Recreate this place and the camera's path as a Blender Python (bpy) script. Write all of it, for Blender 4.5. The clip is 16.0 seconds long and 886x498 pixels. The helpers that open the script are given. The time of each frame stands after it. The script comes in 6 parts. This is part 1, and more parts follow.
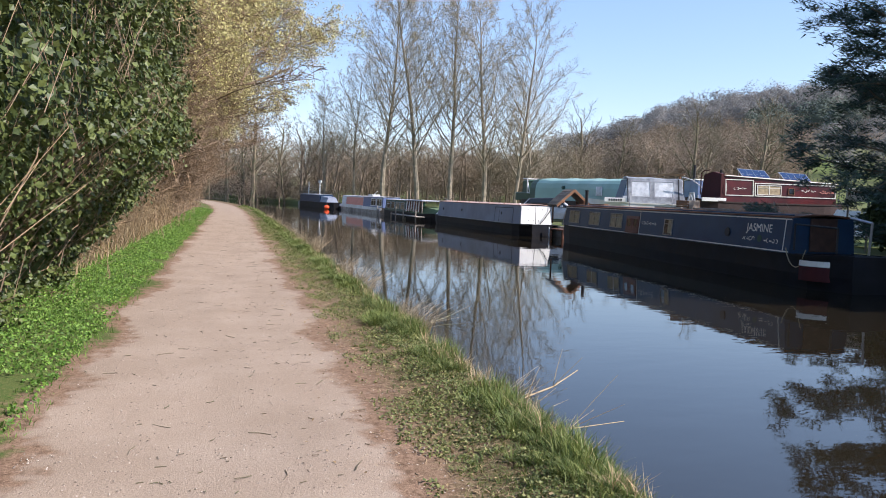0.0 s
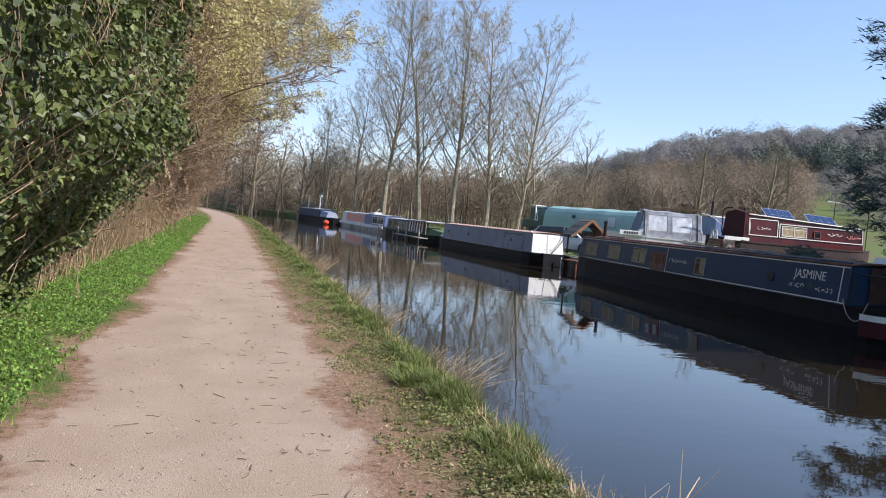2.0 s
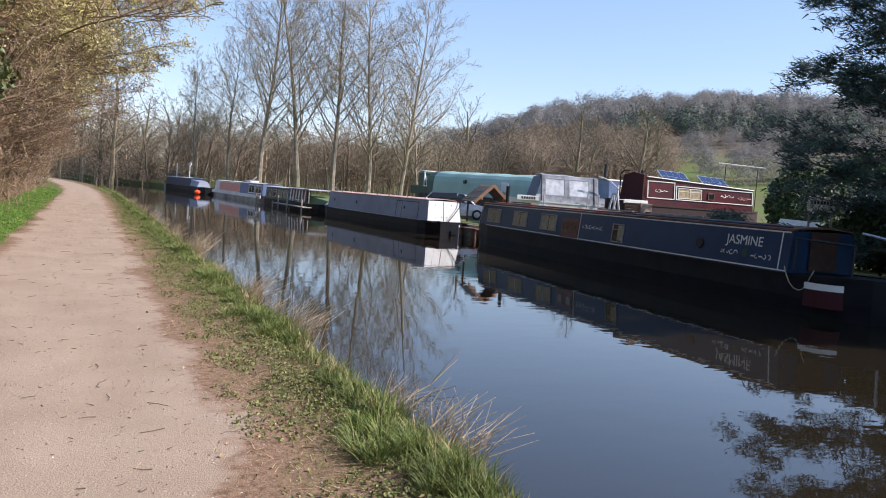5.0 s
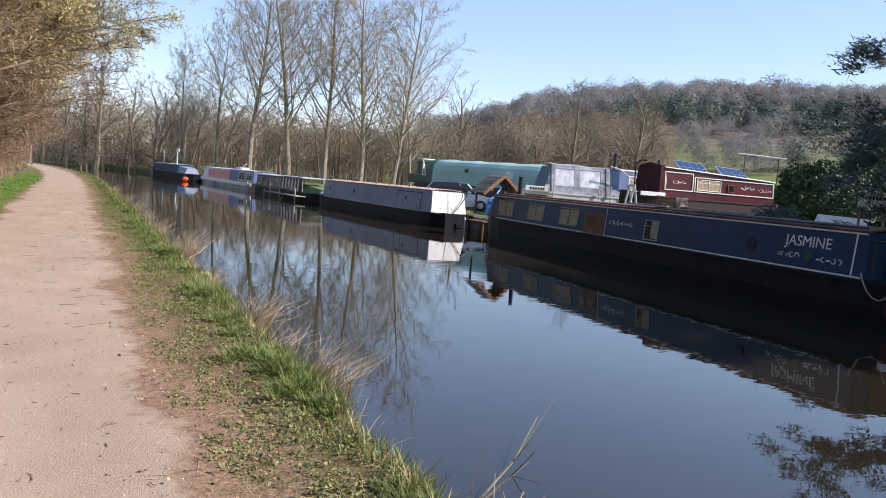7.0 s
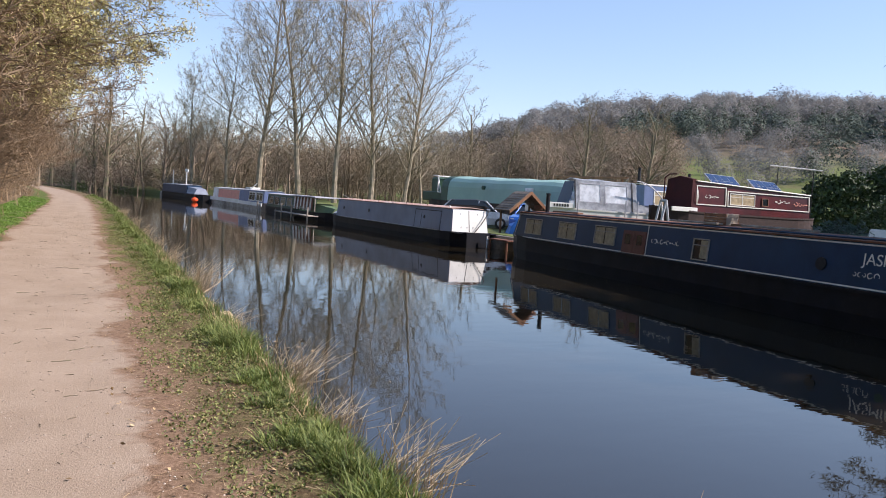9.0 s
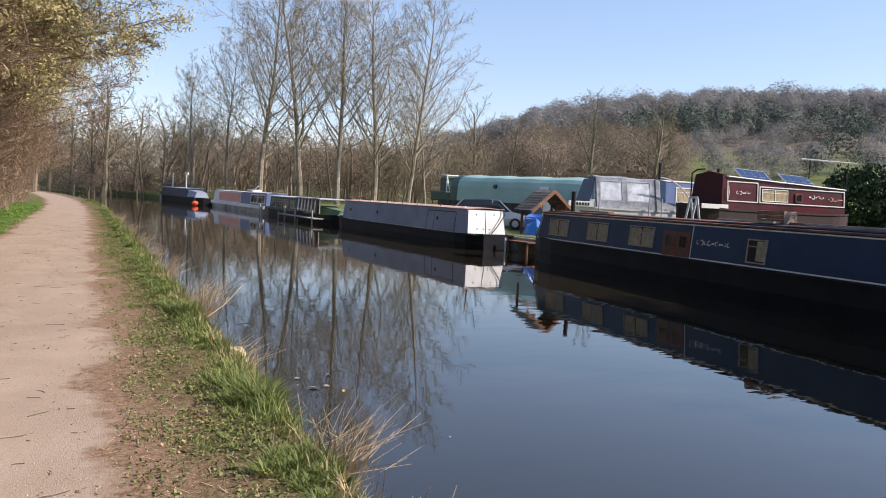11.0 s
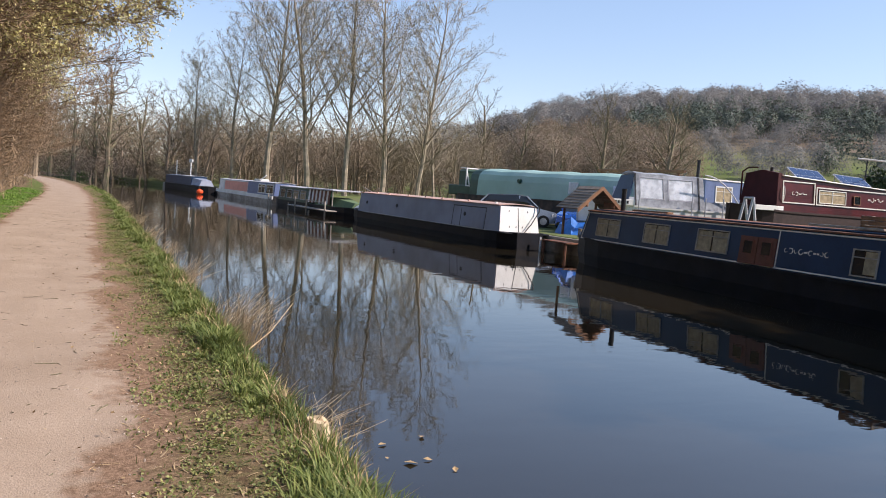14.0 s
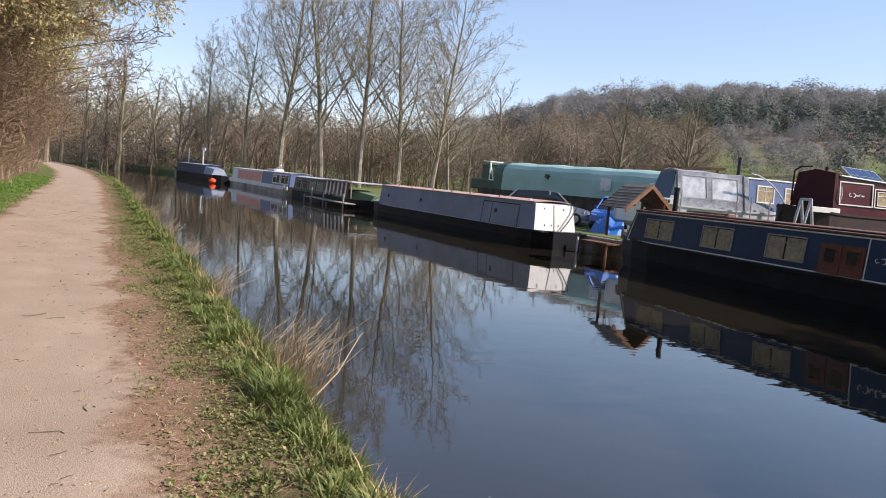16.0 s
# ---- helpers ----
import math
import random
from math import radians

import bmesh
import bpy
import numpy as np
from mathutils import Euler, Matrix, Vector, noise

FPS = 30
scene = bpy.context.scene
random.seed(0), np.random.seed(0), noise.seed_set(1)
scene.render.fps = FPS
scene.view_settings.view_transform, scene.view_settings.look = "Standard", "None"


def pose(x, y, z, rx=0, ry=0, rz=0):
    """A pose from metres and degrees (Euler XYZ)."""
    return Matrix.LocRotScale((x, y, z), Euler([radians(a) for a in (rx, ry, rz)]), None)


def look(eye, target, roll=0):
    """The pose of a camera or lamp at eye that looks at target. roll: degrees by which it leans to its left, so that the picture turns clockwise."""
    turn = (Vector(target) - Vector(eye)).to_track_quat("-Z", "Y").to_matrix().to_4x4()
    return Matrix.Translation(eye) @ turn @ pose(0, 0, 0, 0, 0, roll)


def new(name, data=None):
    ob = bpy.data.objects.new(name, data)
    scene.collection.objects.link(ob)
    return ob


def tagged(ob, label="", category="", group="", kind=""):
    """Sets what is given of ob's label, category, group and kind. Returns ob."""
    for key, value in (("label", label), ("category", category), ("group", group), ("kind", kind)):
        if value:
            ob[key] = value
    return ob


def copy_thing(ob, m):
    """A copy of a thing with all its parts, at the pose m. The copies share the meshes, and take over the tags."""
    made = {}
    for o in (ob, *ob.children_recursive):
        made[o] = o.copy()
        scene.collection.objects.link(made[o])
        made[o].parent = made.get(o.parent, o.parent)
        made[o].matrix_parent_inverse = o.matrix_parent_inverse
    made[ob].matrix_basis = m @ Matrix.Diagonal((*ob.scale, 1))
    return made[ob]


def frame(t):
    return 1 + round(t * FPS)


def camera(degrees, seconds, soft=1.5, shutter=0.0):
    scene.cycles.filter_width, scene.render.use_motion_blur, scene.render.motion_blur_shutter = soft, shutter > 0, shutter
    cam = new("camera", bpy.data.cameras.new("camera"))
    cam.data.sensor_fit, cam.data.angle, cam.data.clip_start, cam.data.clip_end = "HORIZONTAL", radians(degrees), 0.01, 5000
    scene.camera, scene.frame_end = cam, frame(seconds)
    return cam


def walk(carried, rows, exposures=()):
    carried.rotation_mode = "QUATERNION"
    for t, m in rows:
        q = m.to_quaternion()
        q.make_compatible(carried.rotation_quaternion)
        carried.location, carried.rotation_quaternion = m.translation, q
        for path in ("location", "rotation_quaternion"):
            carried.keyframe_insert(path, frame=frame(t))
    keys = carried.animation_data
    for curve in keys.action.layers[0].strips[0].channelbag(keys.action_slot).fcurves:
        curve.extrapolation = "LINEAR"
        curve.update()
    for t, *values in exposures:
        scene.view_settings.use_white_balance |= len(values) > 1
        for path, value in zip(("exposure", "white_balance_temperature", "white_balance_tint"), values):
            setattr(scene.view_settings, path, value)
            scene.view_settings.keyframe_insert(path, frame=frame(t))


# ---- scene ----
cam = camera(61.6, 16.0, soft=1.0)
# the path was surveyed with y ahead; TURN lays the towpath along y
TURN = -18.97
PATH = [
    (0, (0.623, 0.202, 1.495), (0.519, 2.194, 1.356), 1.8),
    (0.5, (0.478, 0.785, 1.471), (0.353, 2.781, 1.42), 6.7),
    (1, (0.279, 1.263, 1.463), (0.125, 3.257, 1.458), 8.9),
    (1.5, (0.16, 1.739, 1.426), (0.166, 3.736, 1.313), 1.5),
    (2, (-0.052, 2.072, 1.5), (-0.147, 4.068, 1.419), 5.1),
    (2.5, (-0.186, 2.621, 1.486), (-0.322, 4.616, 1.423), 6.6),
    (3, (-0.364, 3.168, 1.464), (-0.529, 5.161, 1.439), 6.1),
    (3.5, (-0.479, 3.465, 1.459), (-0.432, 5.464, 1.442), 5.3),
    (4, (-0.59, 3.906, 1.442), (-0.478, 5.901, 1.358), 3.7),
    (4.2, (-0.656, 3.985, 1.437), (-0.444, 5.971, 1.32), 4.0),
    (6.3, (-0.987, 6.083, 1.532), (-0.743, 8.061, 1.374), 4.2),
    (6.5, (-1.074, 6.273, 1.525), (-0.834, 8.252, 1.363), 4.4),
    (7, (-1.219, 6.759, 1.531), (-0.951, 8.733, 1.356), 4.5),
    (7.5, (-1.321, 7.193, 1.534), (-1.045, 9.165, 1.354), 4.3),
    (8, (-1.455, 7.628, 1.53), (-1.181, 9.6, 1.338), 4.4),
    (8.5, (-1.499, 7.884, 1.559), (-1.252, 9.865, 1.444), 3.5),
    (9, (-1.62, 8.275, 1.541), (-1.376, 10.256, 1.409), 3.7),
    (9.2, (-1.67, 8.458, 1.541), (-1.418, 10.437, 1.403), 3.5),
    (11.3, (-2.066, 10.331, 1.532), (-1.823, 12.312, 1.399), 2.8),
    (11.5, (-2.154, 10.444, 1.533), (-1.905, 12.424, 1.397), 2.8),
    (12, (-2.288, 10.846, 1.512), (-2.043, 12.826, 1.373), 3.0),
    (12.5, (-2.412, 11.259, 1.515), (-2.168, 13.238, 1.367), 2.8),
    (13, (-2.54, 11.671, 1.516), (-2.304, 13.652, 1.366), 2.9),
    (13.5, (-2.629, 12.084, 1.515), (-2.385, 14.063, 1.364), 2.8),
    (14, (-2.851, 12.485, 1.506), (-2.609, 14.464, 1.355), 4.1),
    (14.5, (-2.979, 12.992, 1.466), (-2.748, 14.969, 1.269), 4.0),
    (15, (-3.184, 13.406, 1.464), (-2.953, 15.38, 1.24), 4.0),
    (15.5, (-3.302, 13.67, 1.514), (-3.067, 15.647, 1.319), 3.9),
    (16, (-3.478, 14.204, 1.524), (-3.256, 16.184, 1.351), 5.1),
]
walk(cam, [(t, pose(0, 0, 0, 0, 0, TURN) @ look(eye, target, roll)) for t, eye, target, roll in PATH],
     exposures=((0.0, 0.84, 6000, 19), (1.5, 0.78, 6000, 19), (3.5, 0.68, 6000, 19), (4.2, 0.70, 6050, 20), (6.3, 0.86, 6150, 21), (7.0, 0.86, 6150, 21), (9.0, 0.76, 6250, 21), (12.5, 0.72, 6450, 21), (16.0, 0.72, 6450, 21)))

# ---- world and sun ----
SUN_FROM = Vector((0.80, -0.52, 0.80)).normalized()
world = bpy.data.worlds.new("sky")
scene.world = world
world.use_nodes = True
wn = world.node_tree
sky = wn.nodes.new("ShaderNodeTexSky")
sky.sky_type = 'NISHITA'
sky.sun_disc = False
sky.sun_elevation = math.asin(SUN_FROM.z)
sky.sun_rotation = math.atan2(SUN_FROM.x, SUN_FROM.y)
sky.air_density, sky.dust_density, sky.ozone_density = 1.0, 0.1, 2.0
haze = wn.nodes.new("ShaderNodeGamma")  # spring haze evens the sky out from horizon to zenith
haze.inputs[1].default_value = 0.62
wn.links.new(sky.outputs[0], haze.inputs[0])
blue = wn.nodes.new("ShaderNodeHueSaturation")
blue.inputs["Saturation"].default_value = 1.25
wn.links.new(haze.outputs[0], blue.inputs["Color"])
wn.links.new(blue.outputs[0], wn.nodes["Background"].inputs[0])
wn.nodes["Background"].inputs[1].default_value = 0.207
sun = new("sun", bpy.data.lights.new("sun", 'SUN'))
sun.data.energy, sun.data.angle, sun.data.color = 4.5, radians(0.5), (1.0, 0.93, 0.82)
sun.matrix_world = look((0, 0, 60), Vector((0, 0, 60)) - SUN_FROM)

WATER = -0.45


# ---- materials ----
def material(name, color, rough=0.8, metal=0.0, vary=0.25, scale=6.0, fine=60.0, bump=0.15, second=None, mixscale=None, spec=0.4, island=0.0, objvary=0.0, coat=0.0, translucent=0.0):
    """A surface with blotches and fine grain in object space; second: a stain colour mixed in by a larger noise."""
    m = bpy.data.materials.new(name)
    m.use_nodes = True
    nt = m.node_tree
    nd, lk = nt.nodes, nt.links
    b = nd["Principled BSDF"]
    co = nd.new("ShaderNodeNewGeometry")
    n1, n2 = nd.new("ShaderNodeTexNoise"), nd.new("ShaderNodeTexNoise")
    n1.inputs["Scale"].default_value, n2.inputs["Scale"].default_value = scale, fine
    n1.inputs["Detail"].default_value, n2.inputs["Detail"].default_value = 5, 3
    for n in (n1, n2):
        lk.new(co.outputs["Position"], n.inputs["Vector"])
    r1 = nd.new("ShaderNodeMapRange")
    lk.new(n1.outputs[0], r1.inputs[0])
    r1.inputs[1].default_value, r1.inputs[2].default_value = 0.3, 0.7
    r1.inputs[3].default_value, r1.inputs[4].default_value = 1 - vary, 1 + vary
    r2 = nd.new("ShaderNodeMapRange")
    lk.new(n2.outputs[0], r2.inputs[0])
    r2.inputs[1].default_value, r2.inputs[2].default_value = 0.25, 0.75
    r2.inputs[3].default_value, r2.inputs[4].default_value = 1 - vary * 0.6, 1 + vary * 0.6
    mul = nd.new("ShaderNodeMath")
    mul.operation = 'MULTIPLY'
    lk.new(r1.outputs[0], mul.inputs[0])
    lk.new(r2.outputs[0], mul.inputs[1])
    val = mul.outputs[0]
    for amount, node, out in ((island, "ShaderNodeNewGeometry", "Random Per Island"), (objvary, "ShaderNodeObjectInfo", "Random")):
        if amount:
            src = nd.new(node)
            r3 = nd.new("ShaderNodeMapRange")
            lk.new(src.outputs[out], r3.inputs[0])
            r3.inputs[3].default_value, r3.inputs[4].default_value = 1 - amount, 1 + amount
            m3 = nd.new("ShaderNodeMath")
            m3.operation = 'MULTIPLY'
            lk.new(val, m3.inputs[0])
            lk.new(r3.outputs[0], m3.inputs[1])
            val = m3.outputs[0]
    mix = nd.new("ShaderNodeMix")
    mix.data_type = 'RGBA'
    mix.inputs[6].default_value = (*color, 1)
    mix.inputs[7].default_value = (*(second or color), 1)
    n3 = nd.new("ShaderNodeTexNoise")
    n3.inputs["Scale"].default_value = mixscale or scale * 0.4
    n3.inputs["Detail"].default_value = 6
    lk.new(co.outputs["Position"], n3.inputs["Vector"])
    r4 = nd.new("ShaderNodeMapRange")
    r4.inputs[1].default_value, r4.inputs[2].default_value = 0.42, 0.62
    lk.new(n3.outputs[0], r4.inputs[0])
    if island and second:
        src = nd.new("ShaderNodeNewGeometry")
        lk.new(src.outputs["Random Per Island"], mix.inputs[0])
    else:
        lk.new(r4.outputs[0], mix.inputs[0])
    sc = nd.new("ShaderNodeVectorMath")
    sc.operation = 'SCALE'
    lk.new(mix.outputs[2], sc.inputs[0])
    lk.new(val, sc.inputs["Scale"])
    lk.new(sc.outputs[0], b.inputs["Base Color"])
    rr = nd.new("ShaderNodeMapRange")
    lk.new(n2.outputs[0], rr.inputs[0])
    rr.inputs[3].default_value, rr.inputs[4].default_value = max(0.02, rough - 0.12), min(1, rough + 0.12)
    lk.new(rr.outputs[0], b.inputs["Roughness"])
    b.inputs["Metallic"].default_value = metal
    b.inputs["Specular IOR Level"].default_value = spec
    b.inputs["Coat Weight"].default_value = coat
    if bump:
        bp = nd.new("ShaderNodeBump")
        bp.inputs["Strength"].default_value, bp.inputs["Distance"].default_value = bump, 0.02
        lk.new(n2.outputs[0], bp.inputs["Height"])
        lk.new(bp.outputs[0], b.inputs["Normal"])
    if translucent:
        tr = nd.new("ShaderNodeBsdfTranslucent")
        lk.new(sc.outputs[0], tr.inputs[0])
        ms = nd.new("ShaderNodeMixShader")
        ms.inputs[0].default_value = translucent
        lk.new(b.outputs[0], ms.inputs[1])
        lk.new(tr.outputs[0], ms.inputs[2])
        lk.new(ms.outputs[0], nd["Material Output"].inputs[0])
    return m


def glass_material(name, color, rough=0.05):
    m = bpy.data.materials.new(name)
    m.use_nodes = True
    b = m.node_tree.nodes["Principled BSDF"]
    b.inputs["Base Color"].default_value = (*color, 1)
    b.inputs["Roughness"].default_value = rough
    b.inputs["IOR"].default_value = 1.5
    b.inputs["Specular IOR Level"].default_value = 0.6
    return m


def water_material():
    m = bpy.data.materials.new("canal_water")
    m.use_nodes = True
    nd, lk = m.node_tree.nodes, m.node_tree.links
    b = nd["Principled BSDF"]
    b.inputs["Base Color"].default_value = (0.018, 0.014, 0.008, 1)
    b.inputs["Roughness"].default_value = 0.015
    b.inputs["IOR"].default_value = 1.7
    geo = nd.new("ShaderNodeNewGeometry")
    mp = nd.new("ShaderNodeMapping")
    mp.inputs["Scale"].default_value = (0.55, 1.0, 1.0)
    lk.new(geo.outputs["Position"], mp.inputs[0])
    a, c = nd.new("ShaderNodeTexNoise"), nd.new("ShaderNodeTexNoise")
    a.inputs["Scale"].default_value, a.inputs["Detail"].default_value = 2.2, 3
    c.inputs["Scale"].default_value, c.inputs["Detail"].default_value = 0.25, 2
    lk.new(mp.outputs[0], a.inputs["Vector"])
    lk.new(mp.outputs[0], c.inputs["Vector"])
    mul = nd.new("ShaderNodeMath")
    mul.operation = 'MULTIPLY'
    lk.new(a.outputs[0], mul.inputs[0])
    lk.new(c.outputs[0], mul.inputs[1])
    bp = nd.new("ShaderNodeBump")
    bp.inputs["Strength"].default_value, bp.inputs["Distance"].default_value = 0.17, 0.03
    lk.new(mul.outputs[0], bp.inputs["Height"])
    lk.new(bp.outputs[0], b.inputs["Normal"])
    return m


def ground_material():
    """Bands across the towpath, their edges broken by noise; 'across' is the distance from the path's line."""
    m = bpy.data.materials.new("towpath_ground")
    m.use_nodes = True
    nd, lk = m.node_tree.nodes, m.node_tree.links
    b = nd["Principled BSDF"]
    at = nd.new("ShaderNodeAttribute")
    at.attribute_name = "across"
    geo = nd.new("ShaderNodeNewGeometry")

    def tex(scale, detail=6):
        n = nd.new("ShaderNodeTexNoise")
        n.inputs["Scale"].default_value, n.inputs["Detail"].default_value = scale, detail
        lk.new(geo.outputs["Position"], n.inputs["Vector"])
        return n.outputs[0]

    def rng(src, a, c, d=0.0, e=1.0):
        r = nd.new("ShaderNodeMapRange")
        lk.new(src, r.inputs[0])
        for i, v in enumerate((a, c, d, e)):
            r.inputs[i + 1].default_value = v
        return r.outputs[0]

    def add(x, y, op='ADD'):
        n = nd.new("ShaderNodeMath")
        n.operation = op
        for i, v in enumerate((x, y)):
            if isinstance(v, float):
                n.inputs[i].default_value = v
            else:
                lk.new(v, n.inputs[i])
        return n.outputs[0]

    def colour(fac, c1, c2):
        n = nd.new("ShaderNodeMix")
        n.data_type = 'RGBA'
        lk.new(fac, n.inputs[0])
        for i, c in ((6, c1), (7, c2)):
            if isinstance(c, tuple):
                n.inputs[i].default_value = (*c, 1)
            else:
                lk.new(c, n.inputs[i])
        return n.outputs[2]

    wob = add(rng(tex(0.7), 0.3, 0.7, -0.26, 0.26), rng(tex(7.0), 0.3, 0.7, -0.10, 0.10))
    d = add(at.outputs["Fac"], wob)
    speck = rng(tex(55.0, 3), 0.35, 0.7)
    blot = rng(tex(1.3), 0.35, 0.65)
    grit = rng(tex(140.0, 2), 0.3, 0.7)
    gravel = colour(blot, (0.315, 0.243, 0.178), (0.37, 0.292, 0.22))
    gravel = colour(add(speck, 0.35, 'MULTIPLY'), gravel, (0.27, 0.19, 0.14))
    gravel = colour(rng(tex(90.0, 1), 0.68, 0.78), gravel, (0.43, 0.36, 0.29))
    soil = colour(speck, (0.17, 0.105, 0.066), (0.31, 0.205, 0.135))
    soil = colour(rng(tex(18.0, 4), 0.5, 0.68), soil, (0.13, 0.082, 0.05))
    turf = colour(speck, (0.085, 0.075, 0.032), (0.22, 0.16, 0.085))
    turf = colour(rng(tex(14.0, 4), 0.48, 0.64), turf, (0.10, 0.066, 0.036))
    lush = colour(speck, (0.055, 0.095, 0.02), (0.13, 0.13, 0.045))
    litter = colour(speck, (0.10, 0.07, 0.04), (0.22, 0.16, 0.09))
    field = colour(rng(tex(0.05), 0.4, 0.6), (0.13, 0.17, 0.05), (0.15, 0.13, 0.07))
    field = colour(speck, field, (0.09, 0.11, 0.035))
    sep = nd.new("ShaderNodeSeparateXYZ")
    lk.new(geo.outputs["Position"], sep.inputs[0])
    field = colour(rng(sep.outputs[2], 17.0, 27.0), field, colour(rng(tex(0.3), 0.4, 0.6), (0.17, 0.13, 0.10), (0.13, 0.105, 0.07)))
    col = colour(rng(d, -7.0, -5.5), field, litter)
    col = colour(rng(d, -1.65, -1.4), col, lush)
    col = colour(rng(d, -0.75, -0.6), col, soil)
    col = colour(rng(d, -0.52, -0.36), col, gravel)
    col = colour(rng(d, 1.45, 1.62), col, soil)
    col = colour(rng(d, 1.75, 2.1), col, colour(rng(tex(2.3), 0.52, 0.66), turf, soil))
    col = colour(rng(d, 2.75, 2.95), col, (0.075, 0.052, 0.03))
    col = colour(rng(at.outputs["Fac"], 17.0, 17.4), col, field)
    sc = nd.new("ShaderNodeVectorMath")
    sc.operation = 'SCALE'
    lk.new(col, sc.inputs[0])
    lk.new(rng(grit, 0.0, 1.0, 0.85, 1.15), sc.inputs["Scale"])
    lk.new(sc.outputs[0], b.inputs["Base Color"])
    b.inputs["Roughness"].default_value = 0.95
    b.inputs["Specular IOR Level"].default_value = 0.15
    bp = nd.new("ShaderNodeBump")
    bp.inputs["Strength"].default_value, bp.inputs["Distance"].default_value = 0.35, 0.012
    lk.new(add(speck, grit), bp.inputs["Height"])
    lk.new(bp.outputs[0], b.inputs["Normal"])
    return m


GROUND = ground_material()
CANAL = water_material()
BARK = material("grey_brown_bark", (0.20, 0.155, 0.105), 0.9, vary=0.35, scale=3, fine=40, bump=0.5, second=(0.13, 0.125, 0.07), mixscale=1.5)
POPLAR_BARK = material("pale_poplar_bark", (0.285, 0.235, 0.17), 0.9, vary=0.3, scale=2, fine=25, bump=0.4, second=(0.20, 0.17, 0.115), mixscale=0.6)
TWIG = material("brown_twigs", (0.205, 0.15, 0.10), 0.9, vary=0.2, scale=3, bump=0, island=0.35, second=(0.30, 0.21, 0.125))
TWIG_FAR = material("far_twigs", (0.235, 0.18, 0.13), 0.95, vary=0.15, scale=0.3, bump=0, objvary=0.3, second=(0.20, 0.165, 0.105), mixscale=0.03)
STRAW = material("dry_straw_stems", (0.55, 0.43, 0.26), 0.85, vary=0.15, bump=0, island=0.3, second=(0.40, 0.28, 0.15), translucent=0.2)
GRASS = material("spring_grass", (0.105, 0.17, 0.031), 0.6, vary=0.25, scale=1.5, bump=0, island=0.4, second=(0.20, 0.215, 0.065), translucent=0.3)
GRASS_FRESH = material("lush_verge_grass", (0.09, 0.20, 0.025), 0.6, vary=0.2, bump=0, island=0.35, second=(0.18, 0.29, 0.05), translucent=0.3)
IVY = material("ivy_leaves", (0.050, 0.078, 0.016), 0.5, vary=0.25, scale=1.2, bump=0, island=0.45, second=(0.105, 0.125, 0.035), spec=0.4, translucent=0.15)
CATKIN = material("pale_catkins", (0.58, 0.51, 0.26), 0.8, vary=0.15, bump=0, island=0.25, second=(0.50, 0.46, 0.18), translucent=0.35)
BUD = material("poplar_buds", (0.40, 0.34, 0.21), 0.85, vary=0.15, bump=0, island=0.25, translucent=0.3)
PINE = material("pine_needles", (0.022, 0.045, 0.028), 0.6, vary=0.2, bump=0, island=0.4, second=(0.035, 0.06, 0.03))
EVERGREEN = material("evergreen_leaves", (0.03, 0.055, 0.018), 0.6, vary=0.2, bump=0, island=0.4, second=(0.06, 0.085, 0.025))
# Brown twigs greyed and cooled: the distance haze is put into this colour.
HAZED_WOODS = material("haze_greyed_hillside_woods", (0.27, 0.25, 0.235), 0.95, vary=0.25, scale=0.06, fine=1.2, bump=0, island=0.10, second=(0.205, 0.21, 0.195), spec=0.1, translucent=0.42)
WARMWOODS = material("brown_budding_woods", (0.27, 0.205, 0.15), 0.95, vary=0.2, scale=0.1, fine=1.6, bump=0, island=0.14, second=(0.22, 0.18, 0.13), spec=0.1, translucent=0.35)
DARKWOODS = material("bare_bend_woods", (0.30, 0.235, 0.165), 0.95, vary=0.25, scale=0.2, fine=1.6, bump=0, island=0.2, second=(0.22, 0.19, 0.125), spec=0.1, translucent=0.3)
FIRS = material("far_firs", (0.085, 0.115, 0.095), 0.9, vary=0.3, scale=0.3, fine=1.6, bump=0, island=0.3, second=(0.12, 0.14, 0.10))
WEED = material("low_broad_weeds", (0.115, 0.155, 0.04), 0.6, vary=0.2, scale=2, bump=0, island=0.4, second=(0.22, 0.215, 0.075), translucent=0.2)
# Grey primer; the blue of the boat's shaded side is put into it.
GREYBOAT = material("grey_primer_blued_for_shade", (0.24, 0.27, 0.34), 0.5, vary=0.1, scale=1.2, fine=25, bump=0.05, second=(0.21, 0.23, 0.28), mixscale=0.8)
REED = material("bleached_reeds", (0.66, 0.55, 0.38), 0.85, vary=0.15, bump=0, island=0.25, second=(0.50, 0.38, 0.23), translucent=0.25)
DEADLEAF = material("dead_leaf_litter", (0.24, 0.15, 0.07), 0.9, vary=0.2, bump=0, island=0.35, second=(0.36, 0.26, 0.14))
BLACK = material("black_hull_paint", (0.008, 0.009, 0.013), 0.55, spec=0.2, vary=0.4, scale=2, fine=30, second=(0.011, 0.010, 0.011), mixscale=0.8, bump=0.1)
NAVY = material("navy_boat_paint", (0.009, 0.033, 0.078), 0.42, vary=0.2, scale=1.5, fine=30, bump=0.03, second=(0.013, 0.039, 0.082), mixscale=0.7, spec=0.35)
GREYPAINT = material("grey_primer_paint", (0.42, 0.42, 0.45), 0.55, vary=0.1, scale=1.2, fine=25, bump=0.05, second=(0.36, 0.35, 0.36), mixscale=0.8)
ROOFPINK = material("faded_red_oxide_roof", (0.45, 0.27, 0.21), 0.8, vary=0.2, scale=2, fine=30, second=(0.38, 0.30, 0.26))
